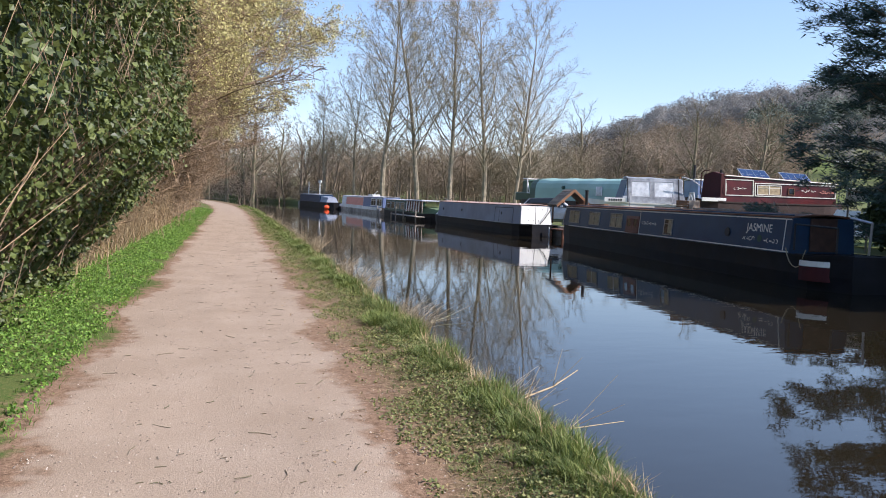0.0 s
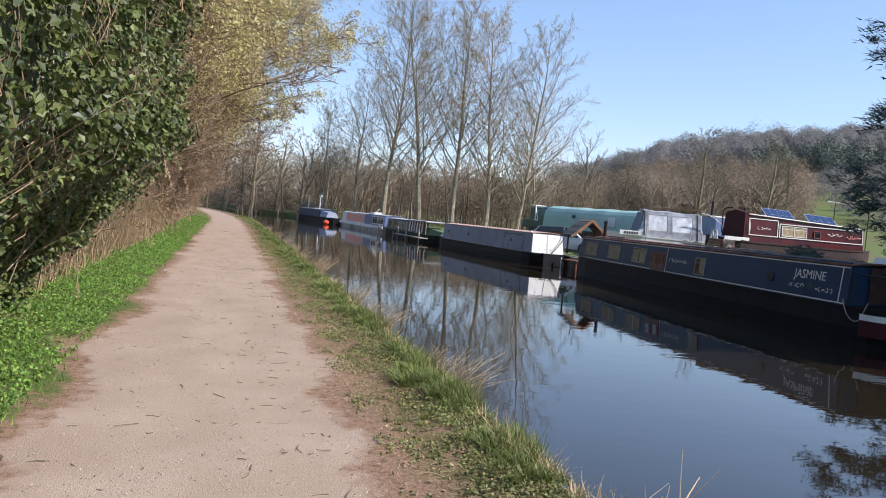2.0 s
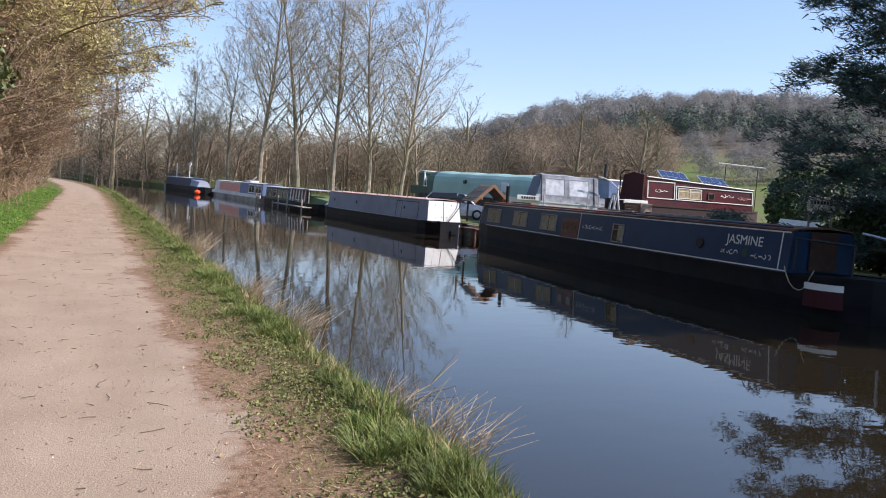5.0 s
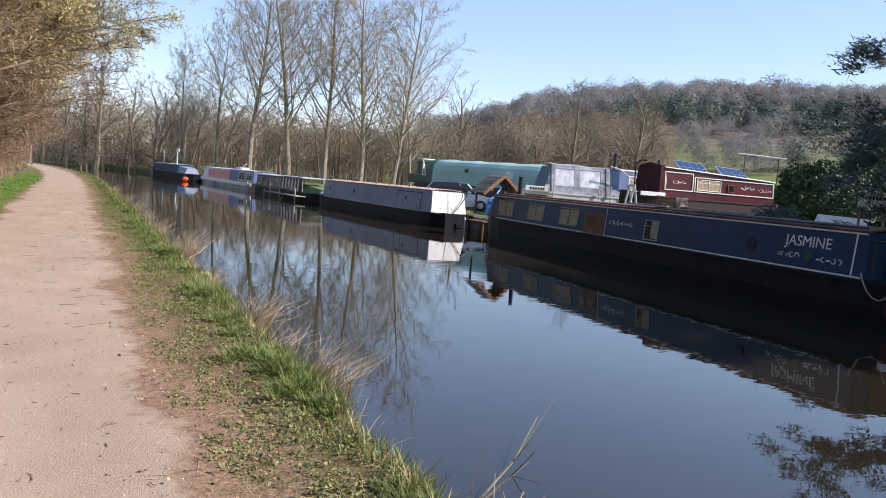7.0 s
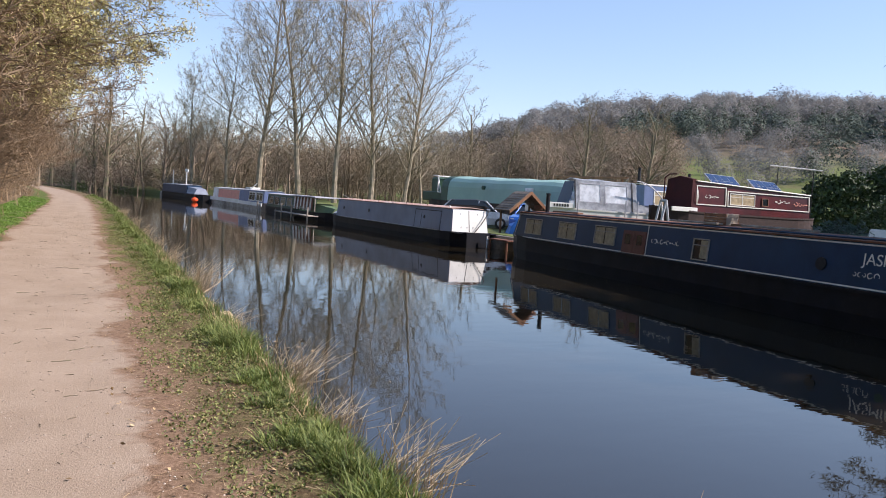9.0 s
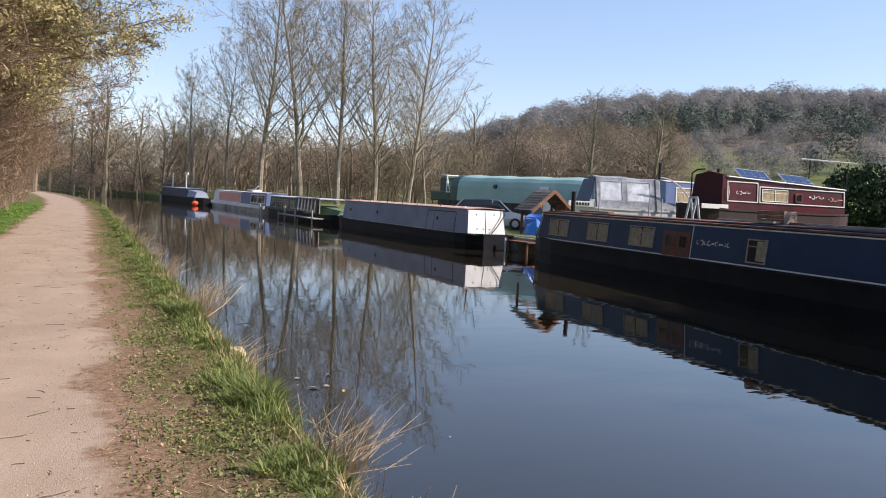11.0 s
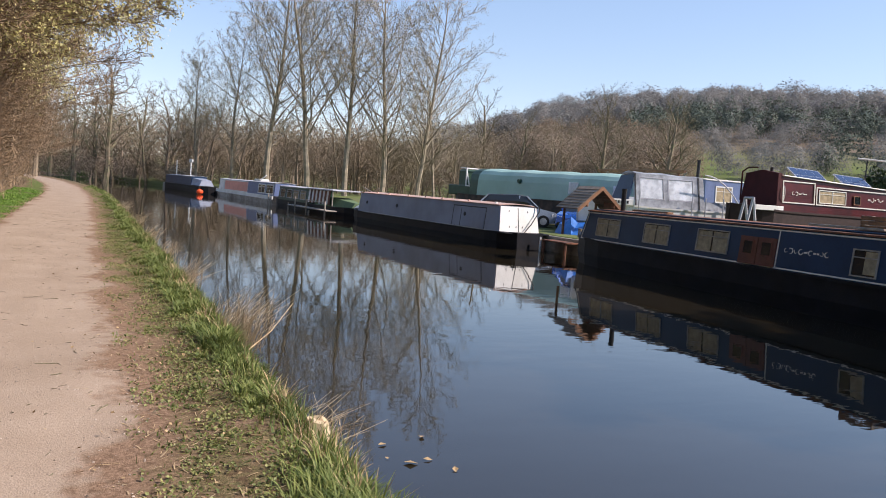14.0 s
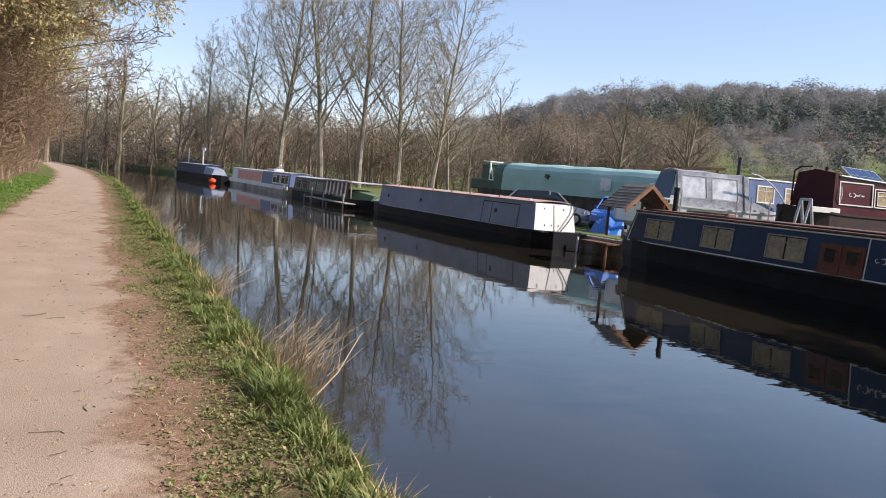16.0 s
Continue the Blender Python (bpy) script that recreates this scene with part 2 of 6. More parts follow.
WHITE = material("white_boat_paint", (0.76, 0.74, 0.70), 0.5, vary=0.08, scale=2, fine=20, bump=0.03, second=(0.66, 0.64, 0.58))
CREAM = material("cream_line_paint", (0.70, 0.66, 0.58), 0.5, vary=0.12, scale=4, bump=0)
RED = material("red_boat_paint", (0.080, 0.008, 0.008), 0.35, vary=0.25, scale=2, fine=20, bump=0.03, second=(0.050, 0.007, 0.007))
# Canvas maroon; on the stern band it is red with shade put in.
MAROON = material("maroon_canvas_and_shaded_red", (0.052, 0.007, 0.008), 0.85, vary=0.2, scale=3, fine=80, bump=0.2)
SALMON = material("faded_red_panel", (0.74, 0.30, 0.22), 0.5, vary=0.12, scale=3, fine=20, bump=0.03)
GREEN = material("pale_green_tarpaulin", (0.27, 0.43, 0.37), 0.55, vary=0.08, scale=1, fine=14, bump=0.05, second=(0.31, 0.46, 0.41), mixscale=0.4)
DKGREEN = material("dark_green_paint", (0.02, 0.06, 0.035), 0.45, vary=0.2, scale=2, fine=20, bump=0.03)
BLUE2 = material("mid_blue_boat_paint", (0.12, 0.16, 0.28), 0.4, vary=0.15, scale=2, fine=20, bump=0.03)
TARP = material("blue_tarpaulin", (0.03, 0.16, 0.50), 0.4, vary=0.2, scale=6, fine=30, bump=0.3)
SILVER = material("silver_canvas_cover", (0.45, 0.47, 0.49), 0.38, vary=0.3, scale=2.5, fine=12, bump=0.4, spec=0.6, second=(0.27, 0.28, 0.30), mixscale=1.4, translucent=0.3)
CLEARPVC = material("clear_vinyl", (0.90, 0.91, 0.92), 0.15, vary=0.2, scale=3, fine=9, bump=0.35, spec=0.7, translucent=0.6)
RUST = material("rusty_brown_steel", (0.20, 0.085, 0.045), 0.8, vary=0.3, scale=4, fine=30, second=(0.11, 0.05, 0.03))
WOOD = material("brown_timber", (0.26, 0.13, 0.065), 0.7, vary=0.3, scale=5, fine=40, second=(0.18, 0.09, 0.05))
# Brown door wood with the tree shade on the stern put into its colour.
SHADED_WOOD = material("shaded_stern_door_wood", (0.055, 0.026, 0.018), 0.6, vary=0.3, scale=5, fine=40)
DOORWOOD = material("red_brown_varnished_wood", (0.13, 0.04, 0.025), 0.45, vary=0.25, scale=5, fine=40)
GREYWOOD = material("weathered_grey_timber", (0.32, 0.28, 0.23), 0.85, vary=0.25, scale=5, fine=40)
SHINGLE = material("weathered_roof_boards", (0.22, 0.18, 0.14), 0.85, vary=0.25, scale=4, fine=30, objvary=0.25)
STEEL = material("galvanised_steel", (0.45, 0.45, 0.46), 0.4, metal=0.8, vary=0.15, scale=5, bump=0.05)
DARKMETAL = material("black_stove_iron", (0.02, 0.02, 0.022), 0.5, metal=0.3, vary=0.3, scale=6)
CURTAIN = material("ivory_net_curtain", (0.34, 0.265, 0.16), 0.9, vary=0.3, scale=8, fine=40, bump=0.2)
GLASS = glass_material("dark_window_glass", (0.015, 0.018, 0.02), 0.04)
SOLAR = glass_material("solar_cells", (0.02, 0.04, 0.10), 0.12)
CARGREY = material("grey_car_paint", (0.30, 0.33, 0.37), 0.3, metal=0.4, vary=0.05, scale=1, bump=0, coat=0.6)
CARBLUE = material("blue_car_paint", (0.012, 0.09, 0.38), 0.25, metal=0.2, vary=0.05, scale=1, bump=0, coat=0.7)
RUBBER = material("black_rubber", (0.02, 0.02, 0.02), 0.85, vary=0.2, scale=8)
ORANGE = material("orange_buoy", (0.75, 0.09, 0.02), 0.5, vary=0.1, bump=0)
ROPE = material("old_rope", (0.36, 0.30, 0.20), 0.9, vary=0.2, scale=20)


# ---- builders ----
def link(name, mesh, mat, parent=None, label="", smooth=False):
    ob = new(name, mesh)
    if mat:
        mesh.materials.append(mat)
    if smooth:
        mesh.polygons.foreach_set("use_smooth", [True] * len(mesh.polygons))
    if parent:
        ob.parent = parent
    if label:
        ob["label"] = label
    return ob


def part(name, bm, mat, parent=None, label="", smooth=False):
    bmesh.ops.recalc_face_normals(bm, faces=bm.faces)
    mesh = bpy.data.meshes.new(name)
    bm.to_mesh(mesh)
    bm.free()
    return link(name, mesh, mat, parent, label, smooth)


def raw(name, verts, faces, mat, parent=None, label=""):
    mesh = bpy.data.meshes.new(name)
    mesh.from_pydata(verts, [], faces)
    return link(name, mesh, mat, parent, label)


def root(name, m, label, category, group="", kind=""):
    ob = new(name)
    ob.matrix_world = m
    return tagged(ob, label, category, group, kind)


def box(bm, a, b, bevel=0.0):
    """A box between two corners, its edges eased by bevel."""
    r = bmesh.ops.create_cube(bm, size=1.0)
    a, b = Vector(a), Vector(b)
    for v in r["verts"]:
        v.co = (a + b) / 2 + Vector(v.co[i] * (b - a)[i] for i in range(3))
    if bevel:
        es = list({e for v in r["verts"] for e in v.link_edges})
        bmesh.ops.bevel(bm, geom=es, offset=bevel, segments=1, affect='EDGES')
    return bm


def boxes(*spans, bevel=0.0):
    bm = bmesh.new()
    for a, b in spans:
        box(bm, a, b, bevel)
    return bm


def tube(bm, p, q, r, r2=None, sides=8):
    p, q = Vector(p), Vector(q)
    m = (q - p).to_track_quat('Z', 'Y').to_matrix()
    r2 = r if r2 is None else r2
    ra = [bm.verts.new(p + m @ Vector((math.cos(i * math.tau / sides) * r, math.sin(i * math.tau / sides) * r, 0))) for i in range(sides)]
    rb = [bm.verts.new(q + m @ Vector((math.cos(i * math.tau / sides) * r2, math.sin(i * math.tau / sides) * r2, 0))) for i in range(sides)]
    for i in range(sides):
        j = (i + 1) % sides
        bm.faces.new((ra[i], ra[j], rb[j], rb[i]))
    bm.faces.new(ra[::-1])
    bm.faces.new(rb)
    return bm


def tubes(*runs, r=0.02, sides=6):
    bm = bmesh.new()
    for run in runs:
        for p, q in zip(run, run[1:]):
            tube(bm, p, q, r, sides=sides)
    return bm


def loft(sections, caps=True, closed=True):
    """A skin over rings of equally many points."""
    bm = bmesh.new()
    rings = [[bm.verts.new(p) for p in s] for s in sections]
    n = len(rings[0])
    for a, b in zip(rings, rings[1:]):
        for i in range(n if closed else n - 1):
            j = (i + 1) % n
            bm.faces.new((a[i], a[j], b[j], b[i]))
    if caps:
        bm.faces.new(rings[0][::-1])
        bm.faces.new(rings[-1])
    return bm


# ---- the ground, the canal and the hill ----
def bend(y):
    """How far the canal and towpath swing to the left at y."""
    if y < 50:
        return 0.0
    if y < 170:
        return -0.0012 * (y - 50) ** 2
    return -0.0012 * 120 ** 2 - 0.288 * (y - 170)


def smooth(a, b, x):
    t = min(1, max(0, (x - a) / (b - a)))
    return t * t * (3 - 2 * t)


RIDGE = ((-180, 0.6), (-60, 0.6), (-5, 1.0), (10, 1.6), (20, 2.4), (26, 3.7), (32, 6.0), (38, 7.1), (44, 7.7), (56, 7.5), (80, 7.0), (120, 2.0), (180, 0.6))


def ridge_angle(az):
    for (a, e), (b, f) in zip(RIDGE, RIDGE[1:]):
        if a <= az <= b:
            return 0.92 * (e + (f - e) * (az - a) / (b - a))
    return 0.6


def ground_z(x, y):
    a = x - bend(y)
    far = math.hypot(x, y)
    z = 0.0
    if a < -0.6:
        z = 0.10 * smooth(-0.6, -1.6, a)
    elif a > 1.9:
        z = 0.05 * smooth(1.9, 2.4, a)
    if -0.8 < a < 3.2 and -5 < y < 60:
        z += 0.03 * noise.noise((x * 1.1, y * 0.7, 3.0)) + 0.012 * noise.noise((x * 5, y * 4, 1.0))
    if 2.6 < a <= 10:
        z = -0.9 * smooth(2.62, 2.92, a) + 0.05
    elif 10 < a < 18.1:
        z = -0.85 + 1.0 * smooth(17.7, 18.05, a)
    elif a >= 18.1:
        z = 0.15
    rise = 520 * math.tan(radians(ridge_angle(math.degrees(math.atan2(x, y)))))
    z += rise * smooth(120, 540, far)
    return z


def spread(near, step, far, growth):
    """Grid lines: even steps over near = (a, b), then ever wider out to far on both sides."""
    out = list(np.arange(near[0], near[1] + 1e-6, step))
    d, lo, hi = step, near[0], near[1]
    while lo > -far or hi < far:
        d *= growth
        lo, hi = lo - d, hi + d
        out = [lo] + out + [hi]
    return out


def build_ground():
    cols = spread((-2.6, 3.4), 0.12, 1600, 1.16)
    cols = sorted(set(round(c, 3) for c in cols if not 16.9 < c < 18.9) | {17.0, 17.65, 17.75, 17.9, 18.05, 18.15, 18.6})
    rows = spread((0.0, 30.0), 0.3, 1600, 1.06)
    verts, faces, across = [], [], []
    for y in rows:
        for c in cols:
            x = c + bend(y) * (1 - smooth(60, 400, abs(c)))
            edge = 0.10 * noise.noise((y * 0.9, 7.0, 0)) + 0.05 * noise.noise((y * 3.1, 2.0, 0)) if 2.2 < c < 3.3 else 0.0
            verts.append((x + edge, y, ground_z(x, y)))
            across.append(c)
    n = len(cols)
    for j in range(len(rows) - 1):
        for i in range(n - 1):
            k = j * n + i
            faces.append((k, k + 1, k + n + 1, k + n))
    ob = raw("ground", verts, faces, GROUND)
    at = ob.data.attributes.new("across", 'FLOAT', 'POINT')
    at.data.foreach_set("value", across)
    ob.data.polygons.foreach_set("use_smooth", [True] * len(ob.data.polygons))
    tagged(ob, "towpath of pale trodden gravel with grass verges and fields", "ground", kind="structure")


build_ground()
ys = [-60 + 4 * i for i in range(75)]
wv, wf = [], []
for i, y in enumerate(ys):
    wv += [(2.4 + bend(y), y, WATER), (18.0 + bend(y), y, WATER)]
    if i:
        wf.append((2 * i - 2, 2 * i - 1, 2 * i + 1, 2 * i))
tagged(raw("water", wv, wf, CANAL), "still brown canal water mirroring boats and trees", "water", kind="structure")
quay = bmesh.new()
for i in range(60):
    y = -20 + i * 2.4
    box(quay, (17.55 + bend(y + 1.2), y, -0.9), (17.75 + bend(y + 1.2), y + 2.38, 0.12 + 0.03 * random.random()), 0.02)
tagged(part("quay_edge", quay, GREYWOOD), "weathered timber piling along the far bank", "bank edge", kind="structure")


# ---- boats ----
def boat_axes(origin, ahead):
    """A pose whose x runs along a boat, seen from the towpath from its far end to its near end, and whose y points away from the towpath."""
    d = Vector((*ahead, 0)).normalized()
    side = Vector((-d.y, d.x, 0))
    m = Matrix((( d.x, side.x, 0, origin[0]), (d.y, side.y, 0, origin[1]), (0, 0, 1, origin[2]), (0, 0, 0, 1)))
    return m


def hull(parent, s0, s1, width, top, taper0=2.5, taper1=1.2, mat=BLACK, y0=-0.14, bottom=-0.35, rake=0.5, blunt1=0.35, sheer=0.18):
    """A narrowboat's hull with a pointed far end and a rounder near end."""
    secs = []
    yc = y0 + width / 2
    n = 22
    for i in range(n + 1):
        f = i / n
        s = s0 + (s1 - s0) * f
        w = width / 2
        if s - s0 < taper0:
            w *= 0.10 + 0.90 * max(0.0, math.sin((s - s0) / taper0 * math.pi / 2)) ** 0.8
        if s1 - s < taper1:
            w *= blunt1 + (1 - blunt1) * max(0.0, math.sin((s1 - s) / taper1 * math.pi / 2)) ** 0.7
        z = top + sheer * max(0, 1 - (s - s0) / (taper0 * 1.6)) ** 2 + sheer * 0.4 * max(0, 1 - (s1 - s) / 2.5) ** 2
        shift = rake * max(0, 1 - (s - s0) / taper0) ** 2
        secs.append([(s + shift, yc - w * 0.9, bottom), (s, yc - w, top * 0.45), (s, yc - w, z), (s, yc + w, z), (s, yc + w, top * 0.45), (s + shift, yc + w * 0.9, bottom)])
    h = part("hull", loft(secs), mat, parent)
    for side in (2, 3):
        rim = [[(p[side][0], p[side][1] + dy, p[side][2] + dz) for dy, dz in ((-0.03, -0.05), (0.03, -0.05), (0.03, 0.02), (-0.03, 0.02))] for p in secs]
        part("rubbing_strake", loft(rim), mat, parent)
    return h


class Side:
    """The near side of a cabin: from (y0, z0) at its foot to (y1, z1) at its eaves; boxes laid on it in metres along and up."""

    def __init__(self, y0, z0, y1, z1):
        self.o = Vector((0, y0, z0))
        up = Vector((0, y1 - y0, z1 - z0))
        self.h, self.u = up.length, up.normalized()
        self.n = Vector((0, -self.u.z, self.u.y))

    def at(self, s, h, out=0.0):
        return Vector((s, 0, 0)) + self.o + self.u * h + self.n * out

    def slab(self, bm, s0, s1, h0, h1, o0, o1):
        vs = [bm.verts.new(self.at(s, h, o)) for o in (o0, o1) for s, h in ((s0, h0), (s1, h0), (s1, h1), (s0, h1))]
        for f in ((3, 2, 1, 0), (4, 5, 6, 7), (0, 1, 5, 4), (1, 2, 6, 5), (2, 3, 7, 6), (3, 0, 4, 7)):
            bm.faces.new([vs[i] for i in f])
        return bm

    def border(self, bm, s0, s1, h0, h1, w, o0, o1):
        """A closed frame: four mitred bars in one ring."""
        rings = [[bm.verts.new(self.at(s, h, o)) for s, h in ((s0 + d, h0 + d), (s1 - d, h0 + d), (s1 - d, h1 - d), (s0 + d, h1 - d))] for d, o in ((0, o0), (0, o1), (w, o1), (w, o0))]
        for k in range(4):
            a, b = rings[k], rings[(k + 1) % 4]
            for i in range(4):
                j = (i + 1) % 4
                bm.faces.new((a[i], a[j], b[j], b[i]))
        return bm


def cabin(parent, s0, s1, side, width, mat, roofmat, camber=0.07, slope0=0.0, slope1=0.0, overhang=0.03):
    """A cabin with leaning sides and a cambered roof."""
    y0, z0 = side.o.y, side.o.z
    y1, z1 = (side.o + side.u * side.h).yz
    ye, yt = y0 + width, y0 + width - (y1 - y0)
    secs = [[(s, y0, z0), (s + d, y1, z1), (s + d, yt, z1), (s, ye, z0)] for s, d in ((s0, slope0), (s1, -slope1))]
    body = part("cabin_sides", loft(secs), mat, parent)
    n = 8
    rs = []
    for s in (s0 + slope0 - overhang, s1 - slope1 + overhang):
        ring = [(s, y1 - overhang + (yt - y1 + 2 * overhang) * i / n, z1 + camber * math.sin(math.pi * i / n)) for i in range(n + 1)]
        ring += [(s, p[1], p[2] + 0.035) for p in ring[::-1]]
        rs.append(ring)
    part("roof", loft(rs), roofmat, parent, smooth=False)
    return body


def window(parent, side, s0, s1, h0, h1, framemat=GREYWOOD, curtain=True, bars=0, transom=True, w=0.028):
    win = part("window", side.border(bmesh.new(), s0, s1, h0, h1, w, 0.0, 0.028), framemat, parent)
    if transom:
        part("transom", side.slab(bmesh.new(), s0 + w, s1 - w, h0 + (h1 - h0) * 0.68, h0 + (h1 - h0) * 0.68 + 0.02, 0.004, 0.024), framemat, win)
    for i in range(bars):
        x = s0 + (s1 - s0) * (i + 1) / (bars + 1)
        part("glazing_bar", side.slab(bmesh.new(), x - 0.012, x + 0.012, h0 + w, h1 - w, 0.003, 0.022), framemat, win)
    part("pane", side.slab(bmesh.new(), s0 + w, s1 - w, h0 + w, h1 - w, 0.002, 0.008), GLASS, win)
    if curtain:
        n = 14
        for half in (0, 1):
            a = s0 + w + 0.01 + half * (s1 - s0 - 2 * w) * 0.51
            b = a + (s1 - s0 - 2 * w) * 0.46
            secs = []
            for i in range(n + 1):
                x, o = a + (b - a) * i / n, 0.0095 + 0.0025 * (i % 2)
                secs.append([side.at(x, h0 + w, 0.0082), side.at(x, h0 + w, o), side.at(x, h1 - w - 0.02, o), side.at(x, h1 - w - 0.02, 0.0082)])
            part("curtain", loft(secs), CURTAIN, win)
    return win


def lettering(parent, text, side, s, h, size, mat, name="lettering"):
    cu = bpy.data.curves.new("letters", 'FONT')
    cu.body, cu.size, cu.extrude = text, size, 0.002
    tmp = bpy.data.objects.new("letters", cu)
    scene.collection.objects.link(tmp)
    mesh = bpy.data.meshes.new_from_object(tmp.evaluated_get(bpy.context.evaluated_depsgraph_get()))
    bpy.data.objects.remove(tmp)
    o = side.at(s, h, 0.006)
    m = Matrix(((1, 0, 0, o.x), (0, side.u.y, side.n.y, o.y), (0, side.u.z, side.n.z, o.z), (0, 0, 0, 1)))
    mesh.transform(m)
    return link(name, mesh, mat, parent)


def scroll(parent, side, s0, s1, h, mat, size=0.05, name="scroll_stroke"):
    """Unreadable painted scrollwork: a row of small open curls with a bar here and there."""
    rnd = random.Random(int(s0 * 100))
    s = s0
    while s < s1 - 0.02:
        r = size * rnd.uniform(0.28, 0.5)
        if rnd.random() < 0.65:
            a0, turn = rnd.random() * math.tau, rnd.uniform(3.4, 5.2)
            secs = []
            for i in range(9):
                a = a0 + turn * i / 8
                w = 0.15 + 0.2 * math.sin(math.pi * i / 8)
                ends = [side.at(s + r + q * r * math.cos(a), h + q * r * math.sin(a), o) for q, o in ((1 - w, 0.002), (1, 0.002), (1, 0.006), (1 - w, 0.006))]
                secs.append(ends)
            part(name, loft(secs), mat, parent)
            s += 2 * r + 0.02
        else:
            w = rnd.uniform(0.05, 0.12)
            part(name, side.slab(bmesh.new(), s, min(s + w, s1), h - 0.15 * size, h + 0.1 * size, 0.002, 0.006), mat, parent)
            s += w + 0.02


def chimney(m, height, r, label):
    top = root("chimney", m, label, "chimney")
    bm = tube(bmesh.new(), (0, 0, 0), (0, 0, height), r, r * 0.96, 12)
    part("flue", bm, DARKMETAL, top, smooth=False)
    part("collar", tube(bmesh.new(), (0, 0, 0), (0, 0, 0.05), r * 1.5, r * 1.3, 12), DARKMETAL, top)
    part("rim", tube(bmesh.new(), (0, 0, height - 0.06), (0, 0, height + 0.01), r * 1.12, sides=12), DARKMETAL, top)
    return top


def navy_boat():
    m = boat_axes((15.69, 31.41, WATER), (-0.88, -9.27))
    b = root("narrowboat", m, "long navy narrowboat with cream coach lines, moored at the far bank", "boat", "moored narrowboats")
    hull(b, -2.35, 17.7, 2.1, 0.79, 2.6, 1.1, blunt1=0.5)
    sd = Side(-0.03, 0.81, 0.05, 1.70)
    cabin(b, -0.95, 15.95, sd, 1.86, NAVY, RUST, slope0=0.35, slope1=0.0)
    for name, h in (("lower_coach_line", 0.015), ("upper_coach_line", 0.84)):
        part(name, sd.slab(bmesh.new(), -0.85 if h < 0.5 else -0.62, 15.9, h, h + 0.03, 0.0, 0.006), CREAM, b, "thin cream painted line")
    rail = bmesh.new()
    tube(rail, (-0.4, 0.16, 1.77), (15.8, 0.16, 1.77), 0.022, sides=6)
    part("handrail", rail, NAVY, b)
    for s0, s1 in ((0.0, 1.24), (2.43, 3.56), (4.67, 5.80)):
        window(b, sd, s0, s1, 0.16, 0.72)
    window(b, sd, 9.22, 9.80, 0.10, 0.64, curtain=False, bars=0)
    part("lace_blind", sd.slab(bmesh.new(), 9.50, 9.76, 0.16, 0.60, 0.008, 0.012), CURTAIN, b)
    for i, s in enumerate((6.20, 6.75)):
        d = part("side_door", sd.slab(bmesh.new(), s, s + 0.53, 0.03, 0.66, 0.0, 0.03), DOORWOOD, b, "red-brown varnished side door")
        part("door_trim", sd.border(bmesh.new(), s + 0.1, s + 0.43, 0.24, 0.58, 0.03, 0.03, 0.042), DOORWOOD, d)
        part("pane", sd.slab(bmesh.new(), s + 0.13, s + 0.40, 0.27, 0.55, 0.031, 0.035), GLASS, d)
    part("door_edge_line", sd.slab(bmesh.new(), 7.30, 7.33, 0.03, 0.84, 0.0, 0.006), CREAM, b)
    scroll(b, sd, 7.50, 8.6, 0.44, CREAM, 0.14)
    part("porthole", tube(bmesh.new(), sd.at(13.1, 0.40, 0.0), sd.at(13.1, 0.40, 0.025), 0.13, sides=16), DARKMETAL, b)
    part("panel_end_line", sd.slab(bmesh.new(), 15.67, 15.70, 0.045, 0.84, 0.0, 0.006), CREAM, b)
    part("bow_end_line", loft([[sd.at(-0.85, 0.02, 0.0), sd.at(-0.85, 0.02, 0.006), sd.at(-0.56, 0.86, 0.006), sd.at(-0.56, 0.86, 0.0)], [sd.at(-0.82, 0.02, 0.0), sd.at(-0.82, 0.02, 0.006), sd.at(-0.53, 0.86, 0.006), sd.at(-0.53, 0.86, 0.0)]]), CREAM, b)
    lettering(b, "JASMINE", sd, 14.02, 0.48, 0.31, CREAM, "boat_name")
    scroll(b, sd, 13.85, 14.45, 0.28, CREAM, 0.13)
    scroll(b, sd, 14.85, 15.45, 0.26, CREAM, 0.13)
    part("flower_painting", tube(bmesh.new(), sd.at(14.65, 0.30, 0.0), sd.at(14.65, 0.30, 0.008), 0.10, sides=10), DKGREEN, b)
    # the open stern: a cabin door, the counter's bands and the tiller
    # The door's colour is darkened in place of the pines' shade.
    part("stern_door", boxes(((15.97, 0.5, 0.86), (16.02, 1.25, 1.70)), bevel=0.01), SHADED_WOOD, b)
    part("stern_rail", tubes(((16.1, 0.0, 0.9), (16.1, 0.0, 1.55), (17.3, 0.25, 1.5), (17.3, 0.25, 0.9)), r=0.025), DARKMETAL, b)
    part("tiller", tubes(((17.55, 0.9, 0.9), (17.6, 0.9, 1.65), (16.9, 0.9, 1.75)), r=0.03), STEEL, b)
    # The red band is darkened to maroon, its shade put into the colour.
    for name, z0, z1, mat in (("white_band", 0.57, 0.70, WHITE), ("red_band", 0.22, 0.56, MAROON)):
        ring = []
        for i in range(9):
            a = -0.2 + 1.9 * i / 8
            ring.append((16.70 + 0.62 * math.sin(a * 0.9), 0.42 - 0.60 * math.cos(a * 0.9)))
        secs = [[(x, y, z0), (x, y - 0.02, z0), (x, y - 0.02, z1), (x, y, z1)] for x, y in ring]
        part(name, loft(secs), mat, b)
    part("fore_deck_post", tube(bmesh.new(), (-2.0, 0.9, 0.95), (-2.0, 0.9, 1.25), 0.04, sides=8), DARKMETAL, b)
